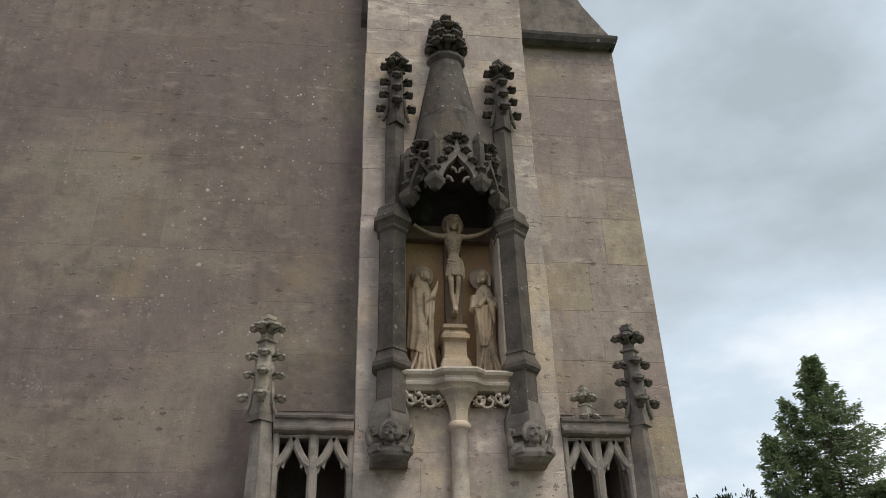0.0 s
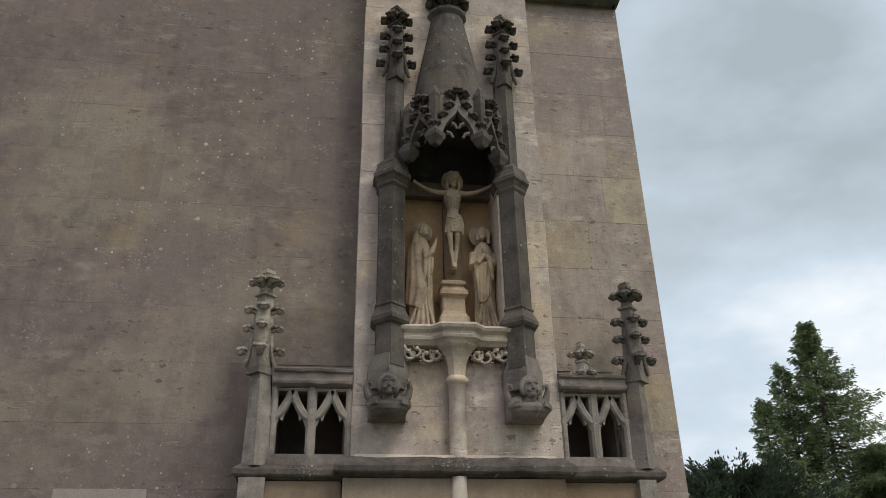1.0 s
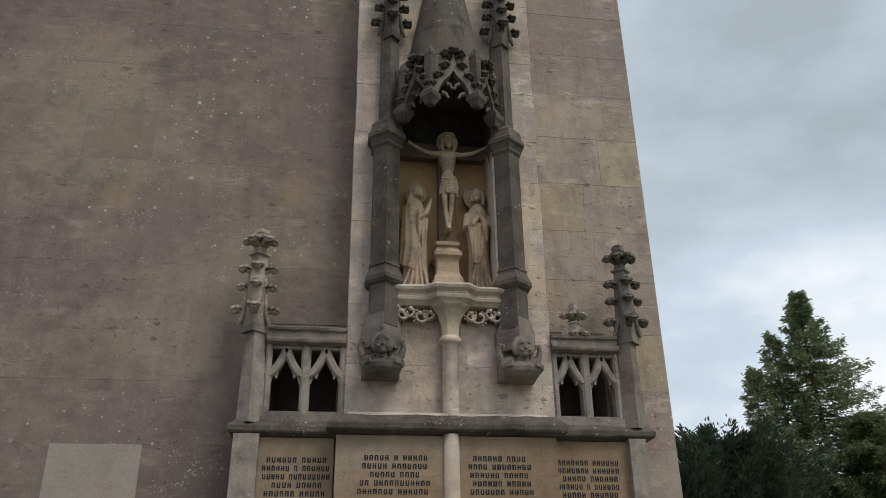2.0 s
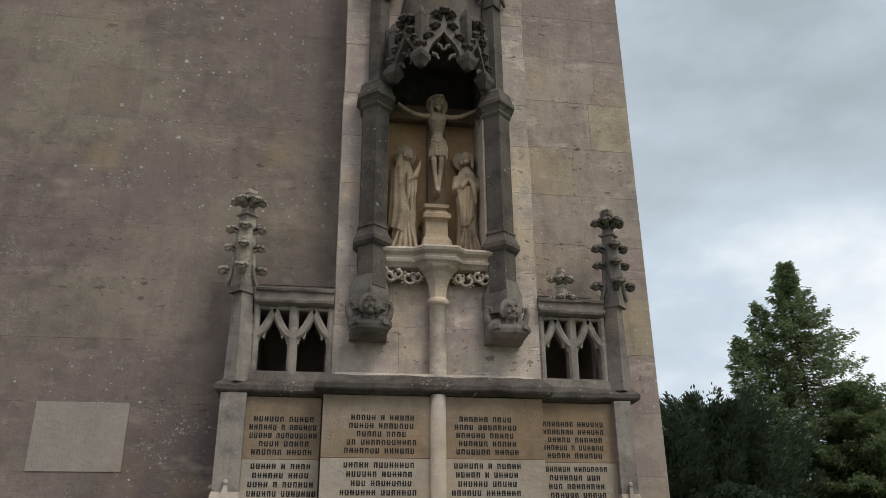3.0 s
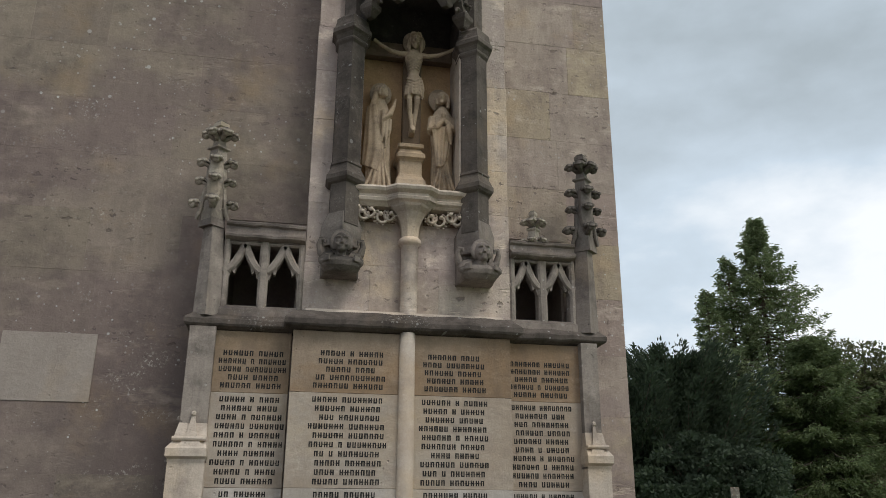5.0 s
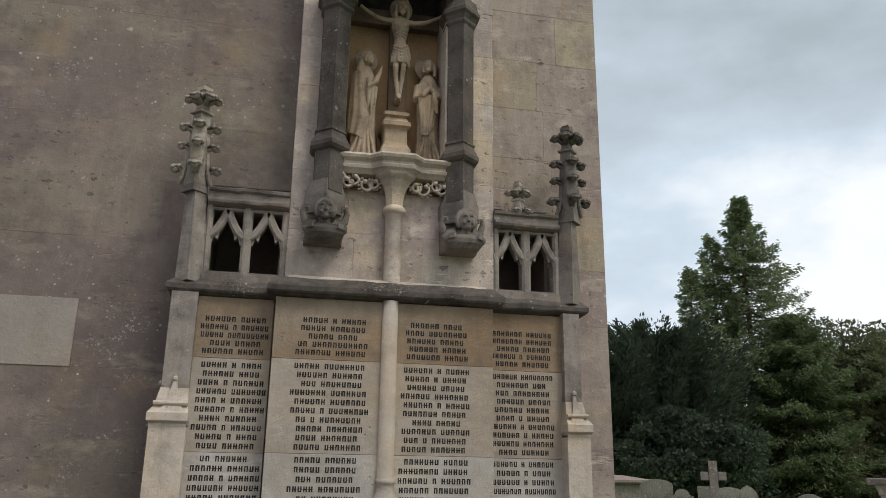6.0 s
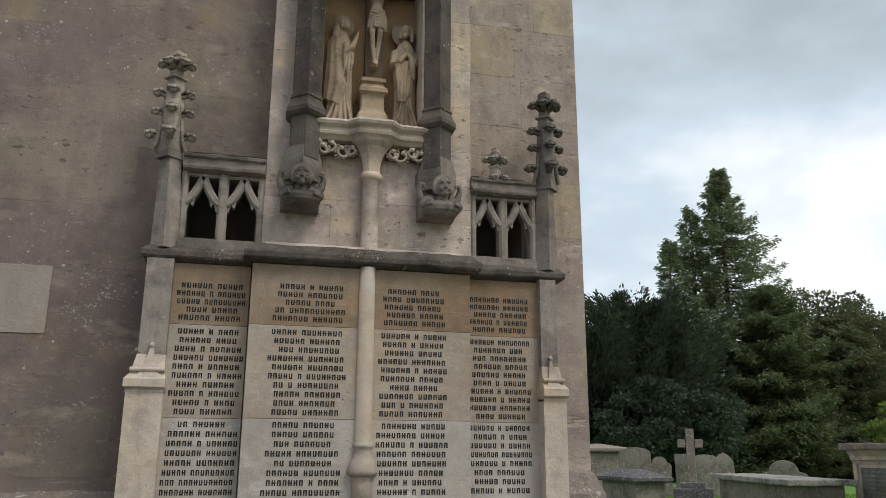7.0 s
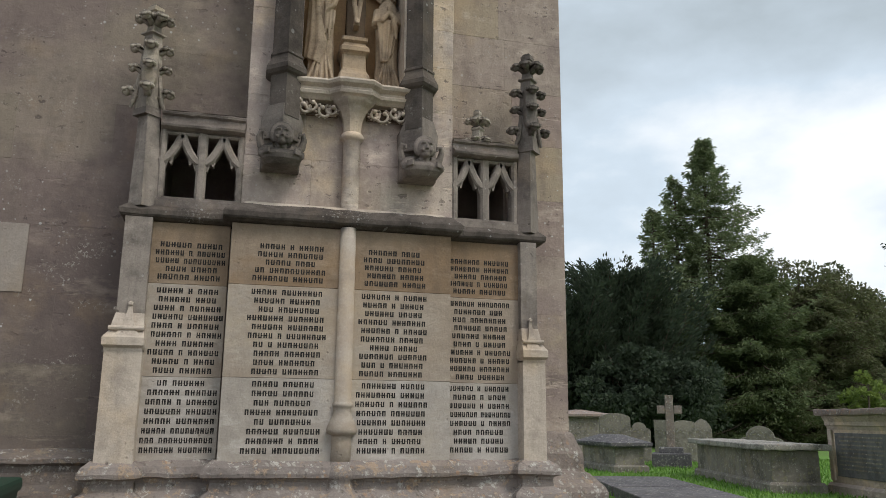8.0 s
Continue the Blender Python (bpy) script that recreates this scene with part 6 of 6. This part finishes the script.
broadleaf(15.6, 27.5, 5.0, 2.6, 12, M_YEW, "dark shrub by the church corner", clumps=100, per=160, leaf=0.18, low=0.0, name="laurel_shrub")
broadleaf(30.8, 28.6, 3.6, 2.6, 10, M_BROAD, "low dull-green shrub under the trees", clumps=110, per=150, leaf=0.17, low=0.0, name="laurel_shrub")
broadleaf(25.8, 24.6, 3.6, 1.3, 13, M_LIME, "bright yellow-green shrub in front of the trees", clumps=34, per=70, leaf=0.2, low=0.0, name="golden_shrub")
broadleaf(34.6, 29.0, 4.8, 3.6, 14, M_BUSH, "dense green shrub under the trees", clumps=120, per=160, leaf=0.18, low=0.0, name="laurel_shrub")


# a thicket behind, too deep to tell its bushes apart
def thicket():
    rng = np.random.default_rng(21)
    n = 42000
    x = rng.uniform(9, 56, n)
    y = 37.5 + rng.uniform(-1.6, 3.0, n) + 0.08 * (x - 20)
    top = 4.3 + 1.6 * np.sin(x * 0.55) + 1.0 * np.sin(x * 1.37 + 1.0)
    z = GZ + top * rng.uniform(0, 1, n) ** 0.8
    p = np.stack([x, y, z], 1)
    a = unit(rng.normal(0, 1, p.shape))
    s = unit(np.cross(a, rng.normal(0, 1, p.shape)))
    ob = leaves("thicket", p, a, s, rng.uniform(0.35, 0.7, n), 0.4, M_YEW, None, "dense dark thicket closing the churchyard")
    tagged(ob, category="thicket", kind="stuff")


thicket()


# grass between the tombs
def grass():
    rng = np.random.default_rng(5)
    n = 60000
    x = rng.uniform(4.0, 17.0, n)
    y = rng.uniform(4.5, 22.0, n)
    z = np.array([ground_z(a, b) for a, b in zip(x, y)]) - 0.01
    p = np.stack([x, y, z], 1)
    a = unit(np.stack([rng.normal(0, 0.35, n), rng.normal(0, 0.35, n), np.ones(n)], 1))
    s = unit(np.cross(a, rng.normal(0, 1, p.shape)))
    ob = leaves("grass", p, a, s, rng.uniform(0.04, 0.10, n), 0.10, M_BLADE, None, "short bright green grass between the tombs")
    tagged(ob, category="grass", kind="stuff")


grass()

# ---- stones of the walls ----
lay_wall()
lay_buttress()
